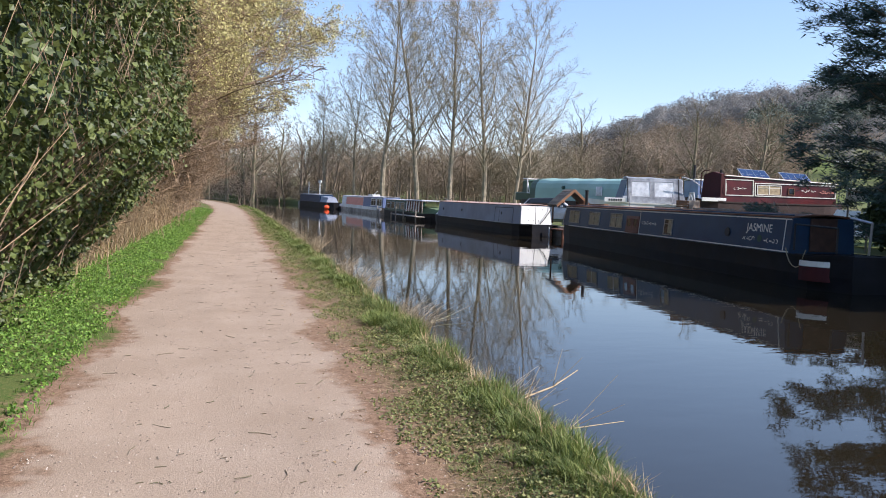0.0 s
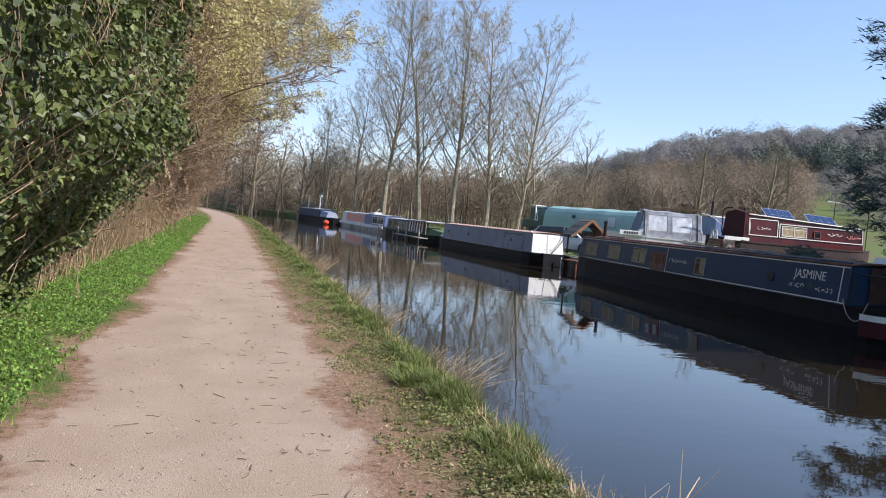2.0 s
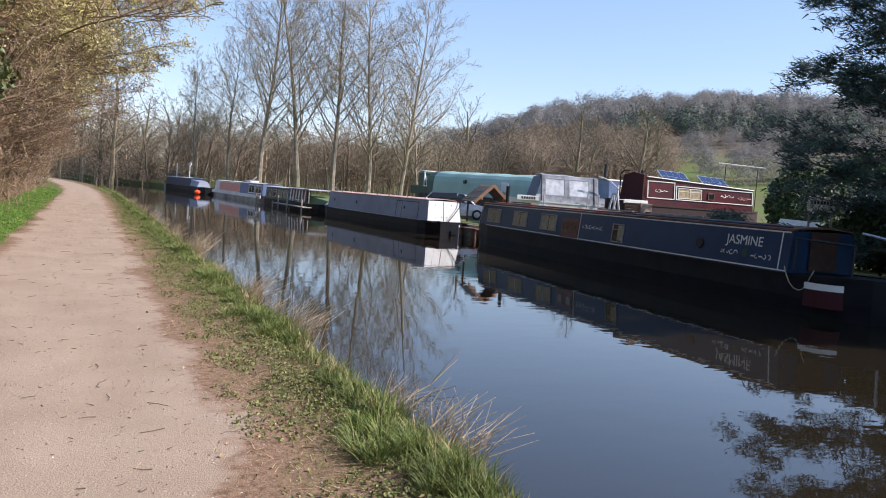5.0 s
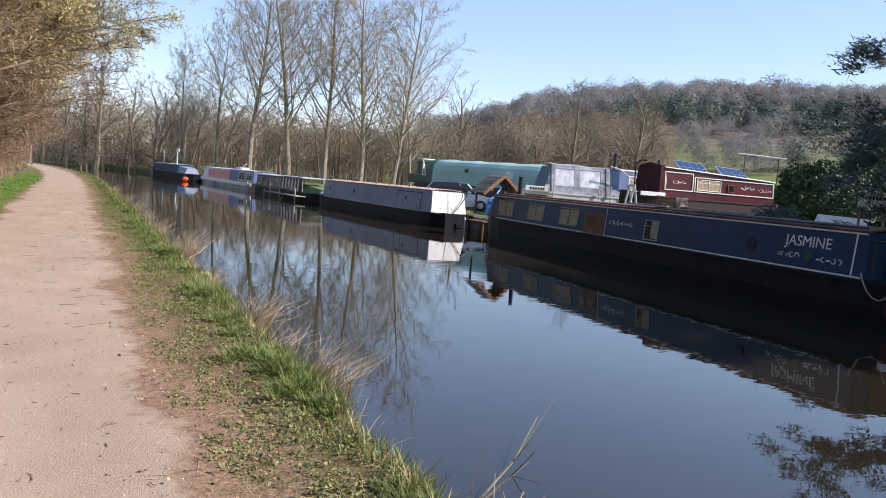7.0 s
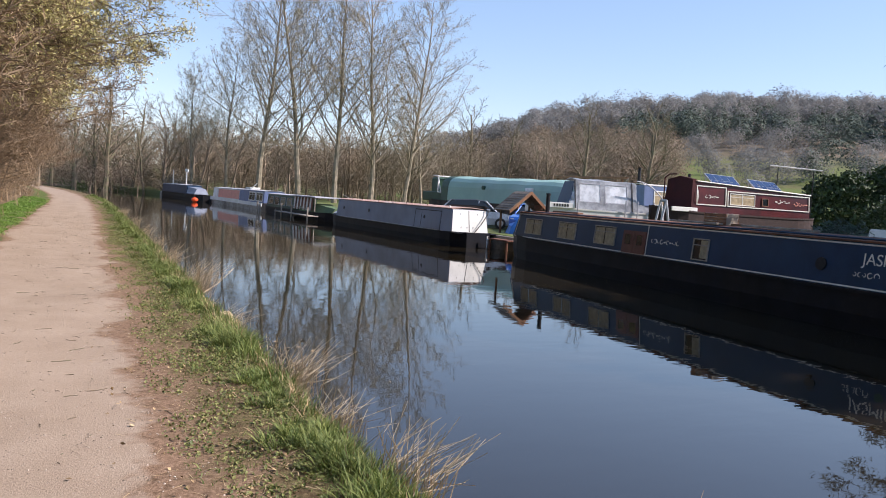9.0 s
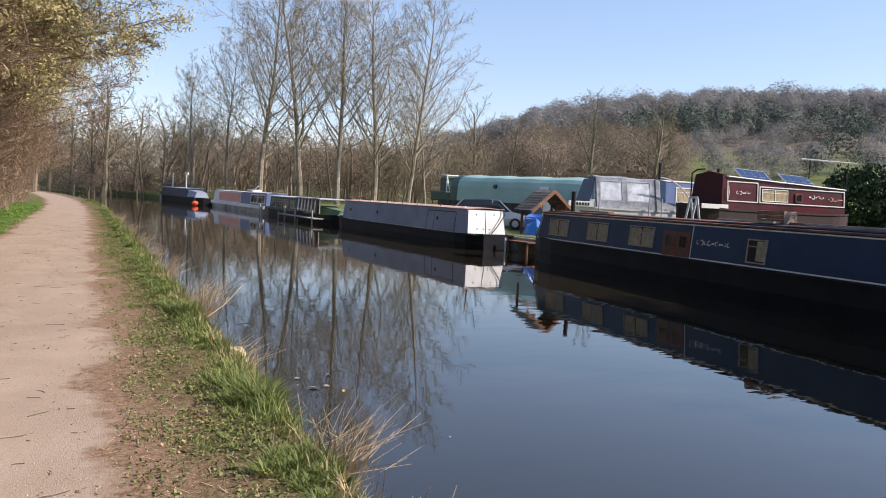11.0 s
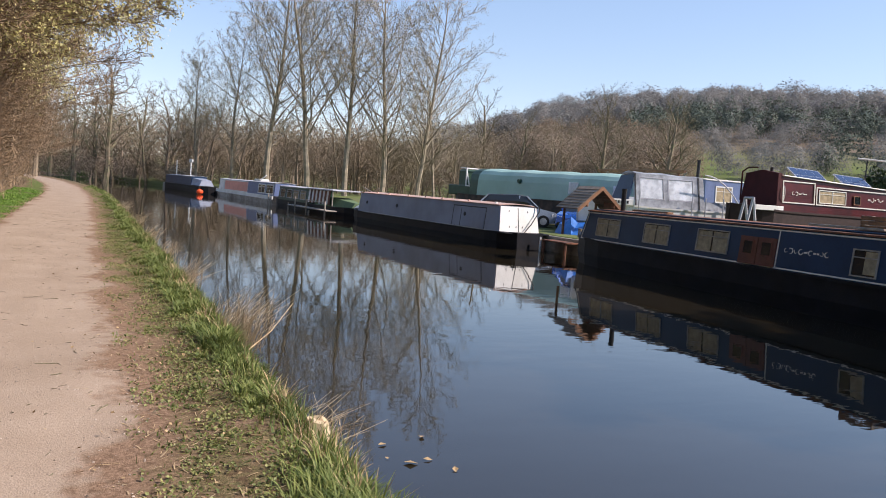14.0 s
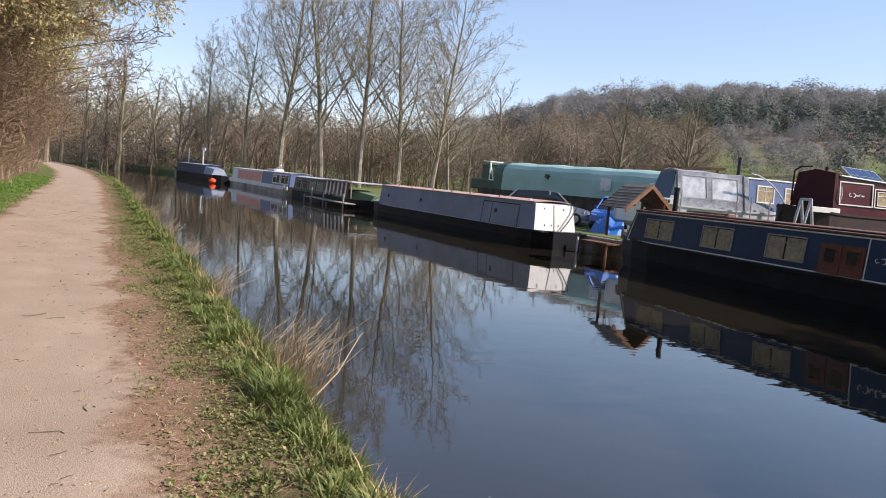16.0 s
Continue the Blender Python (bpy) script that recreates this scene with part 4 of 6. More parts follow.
def red_boat():
    m = boat_axes((22.95, 32.2, LAND), (10.0, -1.0))
    b = root("narrowboat", m, "red narrowboat ashore with cream panel lines and a maroon hood", "boat", "boats ashore")
    chocks(b, (2, 5, 8), 0.40, 2.1)
    hull(b, -0.1, 8.6, 2.1, 1.55, 1.4, 1.6, mat=material("dark_oxide_hull", (0.035, 0.018, 0.015), 0.7), bottom=0.35, rake=0.6)
    sd = Side(-0.03, 1.80, 0.06, 2.95)
    hood = [[(s, -0.06, 1.75), (s + d, 0.05, 2.95), (s + d, 0.9, 3.08), (s + d, 1.7, 2.95), (s, 1.85, 1.75)] for s, d in ((1.22, 0.06), (1.46, 0.0))]
    part("pram_hood", loft(hood), MAROON, b, "maroon canvas hood")
    secs = []
    for s, top in ((1.46, 2.86), (7.75, 2.62)):
        secs.append([(s, -0.03, 1.55), (s, 0.06, top), (s, 1.74, top), (s, 1.83, 1.55)])
    part("cabin_sides", loft(secs), RED, b)
    rf = []
    for s, top in ((1.44, 2.86), (7.80, 2.62)):
        pts = [(s, 0.02 + 1.76 * i / 6, top + 0.06 * math.sin(math.pi * i / 6)) for i in range(7)]
        rf.append(pts + [(p[0], p[1], p[2] + 0.04) for p in pts[::-1]])
    part("roof", loft(rf), ROOFPINK, b)
    for s0, s1, t in ((1.50, 3.05, 0.90), (3.12, 7.70, 0.76)):
        part("panel_border", sd.border(bmesh.new(), s0, s1, 0.08, t, 0.04, 0.0, 0.02), CREAM, b, "cream panel line")
    part("roof_line", tubes(((1.5, 0.0, 2.87), (7.75, 0.0, 2.63)), r=0.025), CREAM, b)
    window(b, sd, 3.25, 4.6, 0.16, 0.66, CREAM, curtain=True, bars=1)
    window(b, sd, 5.0, 5.35, 0.2, 0.55, RUST, curtain=False, transom=False)
    scroll(b, sd, 1.95, 2.65, 0.45, CREAM, 0.16, "painted_badge")
    scroll(b, sd, 5.75, 6.55, 0.45, CREAM, 0.2)
    scroll(b, sd, 6.8, 7.6, 0.40, SALMON, 0.2)
    part("waist_board", boxes(((0.2, -0.14, 1.56), (1.5, -0.08, 1.74)), bevel=0.01), WHITE, b)
    for s in (2.9, 5.3):
        p = root("solar_panel", m @ pose(s + 0.8, 1.0, 3.10 - 0.043 * s, 36, 2, 0), "blue solar panel tilted on the red boat's roof", "solar panel", "solar panels")
        part("panel_frame", boxes(((-0.8, -0.5, 0), (0.8, 0.5, 0.035)), bevel=0.006), STEEL, p)
        for i in range(4):
            for j in range(2):
                part("solar_cell", boxes(((-0.76 + i * 0.385, -0.46 + j * 0.47, 0.035), (-0.76 + i * 0.385 + 0.365, -0.46 + j * 0.47 + 0.45, 0.040))), SOLAR, p)
        part("prop", tubes(((-0.7, 0.45, 0.0), (-0.7, 0.12, -0.40)), ((0.7, 0.45, 0.0), (0.7, 0.12, -0.40)), r=0.02), STEEL, p)
    part("chimney_pot", tube(bmesh.new(), (1.75, 0.9, 2.9), (1.75, 0.9, 3.2), 0.06, sides=10), DARKMETAL, b)
    part("hood_strap", tubes(((1.15, 1.75, 1.9), (1.1, 1.7, 3.0), (1.1, 1.4, 3.15), (1.1, 0.9, 3.15)), r=0.03), MAROON, b)
    part("boom", tube(bmesh.new(), (6.7, 1.5, 3.95), (8.6, 0.3, 3.82), 0.035, 0.03, 8), WHITE, b, "pale pole lashed above the stern")
    for x, y, z in ((7.0, 1.31, 3.93), (8.3, 0.49, 3.84)):
        part("boom_prop", tube(bmesh.new(), (x, y, 1.5), (x, y, z), 0.022, sides=6), DARKMETAL, b)
    part("door_rail", tubes(((1.50, -0.08, 1.95), (1.50, -0.12, 2.2), (1.50, -0.06, 2.5)), r=0.015), CREAM, b)
    tr = root("trestle", boat_axes((21.7, 31.3, LAND), (1, -0.3)), "grey steel trestle beside the red boat", "trestle")
    for y in (0, 0.5):
        part("leg", tubes(((0, y, 0), (0.35, y, 1.95), (0.7, y, 0)), r=0.045), GREYPAINT, tr)
    part("cross_bar", tubes(((0.35, 0, 1.93), (0.35, 0.5, 1.93)), r=0.05), GREYPAINT, tr)
    sh = part("cover_sheet", loft([[(10.6, -2.2, 0.5), (10.4, -1.5, 1.35), (10.2, -0.6, 0.5)], [(14.0, -2.4, 0.35), (14.0, -1.4, 1.25), (13.8, -0.5, 0.4)]]), CREAM)
    sh.matrix_world = boat_axes((24.42, 33.4, LAND), (-0.2, -10.0))
    tagged(sh, "pale canvas sheet draped over a hull on the bank", "cover sheet")


def shelter():
    """A small boarded roof over the fore end of the navy boat, its far posts on the deck."""
    m = boat_axes((16.05, 31.75, 0), (0.88, 9.27))
    b = root("boarded_canopy", m, "small pitched canopy of weathered boards over the navy boat's bow", "canopy")
    apex, eave, half, long = 2.02, 1.30, 0.82, 1.35
    for side in (-1, 1):
        for i in range(8):
            f0, f1 = i / 8, (i + 1) / 8
            bm = bmesh.new()
            a = Vector((0, side * half * f0, apex - (apex - eave) * f0))
            c = Vector((0, side * half * (f1 + 0.04), apex - (apex - eave) * (f1 + 0.04)))
            lift = Vector((0, side * 0.02, 0.03))
            vs = [bm.verts.new(p + Vector((x, 0, 0))) for x in (0.0, long) for p in (a, c + lift * 0.6, c + lift * 1.7, a + lift)]
            for f in ((0, 1, 2, 3), (7, 6, 5, 4), (0, 4, 5, 1), (1, 5, 6, 2), (2, 6, 7, 3), (3, 7, 4, 0)):
                bm.faces.new([vs[k] for k in f])
            part("roof_board", bm, SHINGLE, b)
        part("barge_board", loft([[(x, 0, apex - 0.09), (x, 0, apex + 0.04), (x, side * half * 1.03, eave + 0.02), (x, side * half * 1.03, eave - 0.11)] for x in (-0.03, -0.002)]), WOOD, b)
        part("post", boxes(((long - 0.12, side * half * 0.72 - 0.035, 0.42), (long - 0.05, side * half * 0.72 + 0.035, eave + 0.2)), bevel=0.008), WOOD, b)
        part("sill", boxes(((0.0, side * half * 0.6 - 0.03, 1.385), (0.6, side * half * 0.6 + 0.03, 1.56)), bevel=0.008), WOOD, b)


def sign_board():
    m = boat_axes((20.0, 19.85, LAND), (0.64, -0.77))
    b = root("sign_board", m, "small white sign board with dark lettering on two posts", "sign")
    for x in (0.08, 0.66):
        part("post", boxes(((x - 0.03, 0.0, 0.0), (x + 0.03, 0.06, 2.02)), bevel=0.006), GREYWOOD, b)
    part("board", boxes(((0.0, -0.03, 1.62), (0.74, 0.0, 2.05)), bevel=0.008), WHITE, b)
    for i in range(7):
        part("lettering_bar", boxes(((0.08 + i * 0.085, -0.034, 1.84), (0.14 + i * 0.085, -0.031, 1.94))), DARKMETAL, b)


navy_boat()
sign_board()
grey_boat()
striped_boat()
pink_boat()
far_boat()
green_boat()
silver_boat()
red_boat()
shelter()
stage = root("landing_stage", Matrix.Translation((16.9, 35.4, 0)), "small rusty brown landing stage between two boats", "landing stage")
for i in range(4):
    part("board", boxes(((0.02 + 0.22 * i, -0.7, -0.03), (0.22 + 0.22 * i, 0.9, 0.03)), bevel=0.01), RUST, stage)
for x, y in ((0.06, -0.6), (0.06, 0.8)):
    part("post", tube(bmesh.new(), (x, y, -0.95), (x, y, -0.03), 0.06, sides=8), RUST, stage)
part("marker_post", tube(bmesh.new(), (0.0, 0.95, -0.9), (0.0, 0.95, 0.1), 0.035, sides=8), WHITE, stage)


# ---- plants ----
class Wood:
    """Collects tapered branches in one mesh."""

    def __init__(self, seed):
        self.v, self.f, self.tips, self.rnd = [], [], [], random.Random(seed)

    def limb(self, pts, r0, r1, sides):
        n = len(pts)
        base = len(self.v)
        for i, p in enumerate(pts):
            d = (pts[min(i + 1, n - 1)] - pts[max(i - 1, 0)]).normalized()
            a = d.orthogonal().normalized()
            c = d.cross(a)
            r = r0 + (r1 - r0) * i / (n - 1)
            for k in range(sides):
                t = math.tau * k / sides
                self.v.append(tuple(p + (a * math.cos(t) + c * math.sin(t)) * r))
        for i in range(n - 1):
            for k in range(sides):
                m = (k + 1) % sides
                o = base + i * sides
                self.f.append((o + k, o + m, o + sides + m, o + sides + k))

    def prune(self, reach, height):
        """Cut away what hangs low over the path."""
        low = {i for i, (x, y, z) in enumerate(self.v) if x > reach and z < height}
        self.f = [q for q in self.f if not any(i in low for i in q)]
        self.tips = [p for p in self.tips if not (p.x > reach and p.z < height)]

    def grow(self, p, d, length, r, level, spec):
        rnd = self.rnd
        s = spec[level]
        n = s.get("segs", 3)
        pts = [p]
        cur = d.normalized()
        for i in range(n):
            cur = (cur + Vector((rnd.gauss(0, 1), rnd.gauss(0, 1), rnd.gauss(0, 1))) * s.get("wander", 0.12) + Vector((0, 0, s.get("lift", 0.0)))).normalized()
            pts.append(pts[-1] + cur * length / n)
        end = r * s.get("taper", 0.35)
        self.limb(pts, r, max(end, 0.004), s.get("sides", 3))
        if level + 1 >= len(spec):
            self.tips.append(pts[-1])
            self.tips.append(pts[n // 2])
            return
        nx = spec[level + 1]
        kids = s["kids"]
        for i in range(kids):
            f = s.get("first", 0.25) + (1 - s.get("first", 0.25)) * (i + rnd.random()) / kids
            j = min(int(f * n), n - 1)
            q = pts[j].lerp(pts[j + 1], f * n - j)
            ax = (pts[j + 1] - pts[j]).normalized()
            turn = rnd.random() * math.tau if "spin" not in s else i * s["spin"] + rnd.gauss(0, 0.3)
            o = ax.orthogonal().normalized()
            o = (o * math.cos(turn) + ax.cross(o) * math.sin(turn)).normalized()
            ang = radians(rnd.gauss(nx["angle"], nx["angle"] * 0.2))
            dd = ax * math.cos(ang) + o * math.sin(ang)
            ln = nx["length"] * length * (1 - s.get("shorten", 0.5) * f) * rnd.uniform(0.75, 1.2)
            rr = max(nx.get("min", 0.004), min(r * 0.6, (r + (end - r) * f) * nx.get("thick", 0.5)))
            self.grow(q, dd, ln, rr, level + 1, spec)


def flakes(points, size, rnd, per=1, jitter=0.05, long=1.6, away=None):
    """Small folded leaves about the points."""
    v, f = [], []
    for p in points:
        for _ in range(per):
            c = Vector(p) + Vector((rnd.gauss(0, jitter), rnd.gauss(0, jitter), rnd.gauss(0, jitter)))
            n = Vector((rnd.gauss(0, 1), rnd.gauss(0, 1), rnd.gauss(0, 1)))
            if away:
                n = n * 0.55 + Vector(away)
            n.normalize()
            a = n.orthogonal().normalized()
            t = rnd.random() * math.tau
            a = a * math.cos(t) + n.cross(a) * math.sin(t)
            b = n.cross(a)
            s = size * rnd.uniform(0.6, 1.3)
            k = len(v)
            v += [tuple(c - a * s * long / 2), tuple(c + b * s / 2 + n * s * 0.12), tuple(c + a * s * long / 2), tuple(c - b * s / 2 + n * s * 0.12)]
            f += [(k, k + 1, k + 2), (k, k + 2, k + 3)]
    return v, f


def tree(name, m, label, seed, height, r, spec, bark, leafmat=None, leafsize=0.05, per=1, jitter=0.1, lean=(0, 0), leafname="foliage", group="", long=1.6):
    t = root(name, m, label, "tree", group)
    w = Wood(seed)
    w.grow(Vector((0, 0, -0.1)), Vector((lean[0], lean[1], 1)), height, r, 0, spec)
    if name == "willow_tree":
        w.prune(1.2, 2.6)
    raw("trunk", w.v, w.f, bark, t)
    if leafmat:
        v, f = flakes(w.tips, leafsize, w.rnd, per, jitter, long)
        tagged(raw(leafname, v, f, leafmat, t), kind="stuff")
    return t


POPLAR = [dict(segs=12, kids=46, first=0.16, wander=0.035, taper=0.12, sides=7, spin=2.4, shorten=0.62, lift=0.03),
          dict(angle=50, length=0.48, segs=6, kids=10, first=0.2, wander=0.11, lift=0.09, sides=4, thick=0.38, min=0.045, taper=0.25),
          dict(angle=44, length=0.38, segs=3, kids=6, first=0.15, wander=0.16, lift=0.08, sides=3, thick=0.5, min=0.028),
          dict(angle=40, length=0.45, segs=2, wander=0.2, lift=0.05, sides=3, thick=0.5, min=0.016)]
BARE = [dict(segs=6, kids=15, first=0.22, wander=0.10, taper=0.25, sides=6, spin=2.4, shorten=0.5),
        dict(angle=48, length=0.52, segs=5, kids=8, first=0.25, wander=0.16, lift=0.08, sides=4, thick=0.5, min=0.04, taper=0.3),
        dict(angle=45, length=0.45, segs=3, kids=6, first=0.2, wander=0.2, lift=0.04, sides=3, thick=0.5, min=0.03),
        dict(angle=42, length=0.5, segs=2, wander=0.25, sides=3, thick=0.5, min=0.02)]
SHRUB = [dict(segs=6, kids=12, first=0.15, wander=0.12, taper=0.3, sides=4, shorten=0.4),
         dict(angle=42, length=0.45, segs=4, kids=8, first=0.15, wander=0.2, lift=0.02, sides=3, thick=0.5, min=0.006),
         dict(angle=45, length=0.45, segs=3, kids=5, first=0.1, wander=0.25, sides=3, thick=0.6, min=0.005),
         dict(angle=45, length=0.55, segs=2, wander=0.3, sides=3, thick=0.7, min=0.004)]

# the row of tall poplars behind the moorings
pops = []
for i, (x, y, h, seed) in enumerate(((21.6, 106, 30, 3), (26.8, 106, 32, 5), (31.5, 105, 33, 8))):
    pops.append(tree("poplar", Matrix.Translation((x, y, ground_z(x, y))), "tall bare poplar with fine upswept twigs and pale buds", seed, h, 0.38, POPLAR, POPLAR_BARK, BUD, 0.10, 2, 0.22, group="poplars"))
for k, x, y, turn, s in ((0, 37.1, 106, 200, 0.98), (1, 41.7, 105, 130, 0.86), (2, 47.5, 112, 60, 0.62), (1, 18.5, 112, 250, 0.62), (0, 14.6, 116, 90, 0.55)):
    copy_thing(pops[k], pose(x, y, ground_z(x, y), 0, 0, turn) @ Matrix.Scale(s, 4))

# bare woodland across the water, in the bend and up to the hill
rnd = random.Random(11)
kinds = [tree("bare_tree", Matrix.Translation((4.0, 131.0, ground_z(4, 131))), "bare broadleaf tree with spreading limbs", 21, 17, 0.45, BARE, BARK, group="bare woodland trees"),
         tree("bare_tree", Matrix.Translation((12.5, 135.0, ground_z(12, 135))), "bare broadleaf tree with spreading limbs", 22, 13, 0.3, BARE, TWIG_FAR, group="bare woodland trees"),
         tree("bare_tree", Matrix.Translation((17.0, 128.0, ground_z(17, 128))), "slender bare tree with dense brown twigs", 23, 12, 0.22, BARE, TWIG_FAR, group="bare woodland trees")]
for i in range(14):
    x, y = -14 + 2.4 * i + rnd.uniform(-1, 1), 124 + rnd.uniform(-3, 12) + (8 if i > 7 else 0)
    copy_thing(kinds[0], pose(x, y, ground_z(x, y), 0, 0, rnd.uniform(0, 360)) @ Matrix.Scale(rnd.uniform(0.55, 0.9), 4))
spots = [(-4 + 3.4 * i + rnd.uniform(-1, 1), 136 + rnd.uniform(-6, 16)) for i in range(8)]
spots += [(14 + 2.6 * i + rnd.uniform(-1, 1), 122 + rnd.uniform(-4, 22)) for i in range(22)]
for x, y in spots:
    k = rnd.choice(kinds[1:])
    copy_thing(k, pose(x, y, ground_z(x, y), 0, 0, rnd.uniform(0, 360)) @ Matrix.Scale(rnd.uniform(0.5, 0.95), 4))
for i in range(70):
    y = rnd.uniform(116, 150)
    x = rnd.uniform(-6, 62)
    if x < bend(y) + 22:
        continue
    copy_thing(rnd.choice(kinds[1:]), pose(x, y, ground_z(x, y), 0, 0, rnd.uniform(0, 360)) @ Matrix.Scale(rnd.uniform(0.5, 0.85), 4))
for i in range(110):
    az, far = radians(rnd.uniform(10, 41)), rnd.uniform(125, 215)
    x, y = far * math.sin(az), far * math.cos(az)
    copy_thing(rnd.choice(kinds), pose(x, y, ground_z(x, y), 0, 0, rnd.uniform(0, 360)) @ Matrix.Scale(rnd.uniform(0.7, 1.15) * (0.68 if az < 0.45 else 0.92), 4))
for i in range(36):
    x, y = rnd.uniform(-40, 2) - 6, rnd.uniform(118, 170)
    if x > bend(y) - 3:
        x -= 22
    copy_thing(rnd.choice(kinds), pose(x, y, ground_z(x, y), 0, 0, rnd.uniform(0, 360)) @ Matrix.Scale(rnd.uniform(0.6, 0.95), 4))


def far_woods(name, spots, mat, label, puff=30, fine=1.0, shell=False):
    """Crowns of loose twig tufts, too far off and too many to count; shell: the tufts lie towards the crown's uneven outside."""
    v, f = [], []
    for x, y, h, wdt in spots:
        z = ground_z(x, y)
        off = Vector((rnd.uniform(0, 90), rnd.uniform(0, 90), 0))
        for _ in range(puff):
            u = Vector((rnd.gauss(0, 1), rnd.gauss(0, 1), rnd.gauss(0.3, 1))).normalized()
            d = (0.86 + 0.5 * noise.noise(u * 1.7 + off)) * rnd.random() ** 0.22 if shell else rnd.random() ** 0.4
            c = Vector((x + u.x * wdt * d, y + u.y * wdt * d, z + h * 0.5 + u.z * h * 0.5 * d))
            n = (u + Vector((rnd.gauss(0, 0.35), rnd.gauss(0, 0.35), 0.35 + rnd.gauss(0, 0.25)))).normalized()
            e = n.orthogonal().normalized()
            t = rnd.random() * math.tau
            e = e * math.cos(t) + n.cross(e) * math.sin(t)
            up = n.cross(e)
            s = rnd.uniform(0.07, 0.17) * wdt * fine
            k = len(v)
            v += [tuple(c - e * s * 0.5), tuple(c + e * s * 0.5), tuple(c + up * s * 1.7)]
            f.append((k, k + 1, k + 2))
    tagged(raw(name, v, f, mat), label, "woodland", kind="stuff")


def hill_spots(n, az0, az1, r0, r1, h0, h1, slim=1.0):
    out = []
    for _ in range(n):
        az, far = radians(rnd.uniform(az0, az1)), math.sqrt(rnd.uniform(r0 * r0, r1 * r1))
        h = rnd.uniform(h0, h1)
        out.append((far * math.sin(az), far * math.cos(az), h, h * rnd.uniform(0.36, 0.5) * slim))
    return out


far_woods("hillside_wood", hill_spots(1500, 24, 72, 350, 580, 9, 16), HAZED_WOODS, "bare brown woodland covering the distant hillside, haze greyed into its colour", 370, 0.72, True)
far_woods("undergrowth", hill_spots(520, -8, 41, 122, 215, 3, 6.5), WARMWOODS, "brown bare undergrowth between the woodland trees", 330, 0.5)
far_woods("skyline_wood", hill_spots(80, 24, 74, 515, 570, 15, 26), HAZED_WOODS, "taller trees along the skyline of the hill", 600, 0.6, True)
far_woods("hillside_wood", hill_spots(230, 8, 41, 225, 330, 8, 13), WARMWOODS, "bare brown woodland at the foot of the hill", 420, 0.7, True)
far_woods("hillside_wood", hill_spots(120, 29, 41, 150, 225, 10, 16), WARMWOODS, "budding brown trees crowding the rise behind the boatyard", 1800, 0.30, True)
far_woods("hillside_evergreens", hill_spots(150, 38, 54, 310, 390, 9, 14, 0.8), FIRS, "dark evergreen trees among the hillside woods", 420, 0.8, True)
far_woods("hillside_evergreens", hill_spots(60, 50, 74, 230, 330, 8, 13, 0.8), FIRS, "dark evergreen trees among the hillside woods", 420, 0.8, True)
far_woods("hillside_wood", hill_spots(150, 42, 76, 215, 330, 6, 12), HAZED_WOODS, "bare trees below the hillside woods", 520, 0.6, True)
far_woods("field_hedge", hill_spots(260, -30, 24, 200, 420, 4, 9), DARKWOODS, "distant hedgerow trees across the fields", 150, 0.5)
far_woods("bare_wood", hill_spots(170, -9, 23, 140, 190, 9, 16), DARKWOODS, "dense bare brown wood beyond the bend of the canal", 620, 0.30)
bankside = [(rnd.uniform(19.0, 23.0) + bend(y), y, rnd.uniform(1.6, 3.6), rnd.uniform(1.2, 2.2)) for y in (118 + 0.9 * i for i in range(85))]
far_woods("bank_hedge", bankside, DARKWOODS, "dark hedge along the water where the canal bends", 400, 0.7, True)


def conifer(m, seed, height, reach, label, low=0.06, clumps=620):
    t = root("pine_tree", m, label, "tree")
    w = Wood(seed)
    r = w.rnd
    pts = [Vector((0.15 * math.sin(i), 0.12 * math.cos(i * 1.3), height * i / 10 - 0.1)) for i in range(11)]
    w.limb(pts, 0.28, 0.03, 8)
    ends = []
    n = 66
    for i in range(n):
        f = low + (0.97 - low) * i / n
        z = height * f
        ln = reach * (1 - 0.55 * f) * r.uniform(0.65, 1.12)
        a = i * 2.4 + r.gauss(0, 0.3)
        d = Vector((math.cos(a), math.sin(a), r.uniform(-0.12, 0.22)))
        p = Vector((0, 0, z))
        br = [p]
        for k in range(5):
            d = (d + Vector((r.gauss(0, 0.12), r.gauss(0, 0.12), 0.05))).normalized()
            br.append(br[-1] + d * ln / 5)
        w.limb(br, 0.06, 0.012, 4)
        for k in range(1, 6):
            for _ in range(4):
                off = Vector((r.gauss(0, 1), r.gauss(0, 1), r.gauss(0, 0.35))) * 0.11 * ln
                e = br[k] + off
                w.limb([br[k], (br[k] + e) / 2 + Vector((0, 0, -0.03)), e], 0.014, 0.006, 3)
                ends.append((e, (e - p).normalized()))
    raw("trunk", w.v, w.f, BARK, t)
    v, f = [], []
    for e, out in ends:
        for _ in range(100):
            d = (Vector((r.gauss(0, 1), r.gauss(0, 1), r.gauss(0, 1))).normalized() + out * 0.7 + Vector((0, 0, 0.35))).normalized()
            b = d.orthogonal().normalized() * 0.022
            c = e + Vector((r.gauss(0, 0.15), r.gauss(0, 0.15), r.gauss(0, 0.08)))
            k = len(v)
            v += [tuple(c - b), tuple(c + b), tuple(c + d * r.uniform(0.14, 0.26))]
            f.append((k, k + 1, k + 2))
    tagged(raw("foliage", v, f, PINE, t), kind="stuff")
    return t


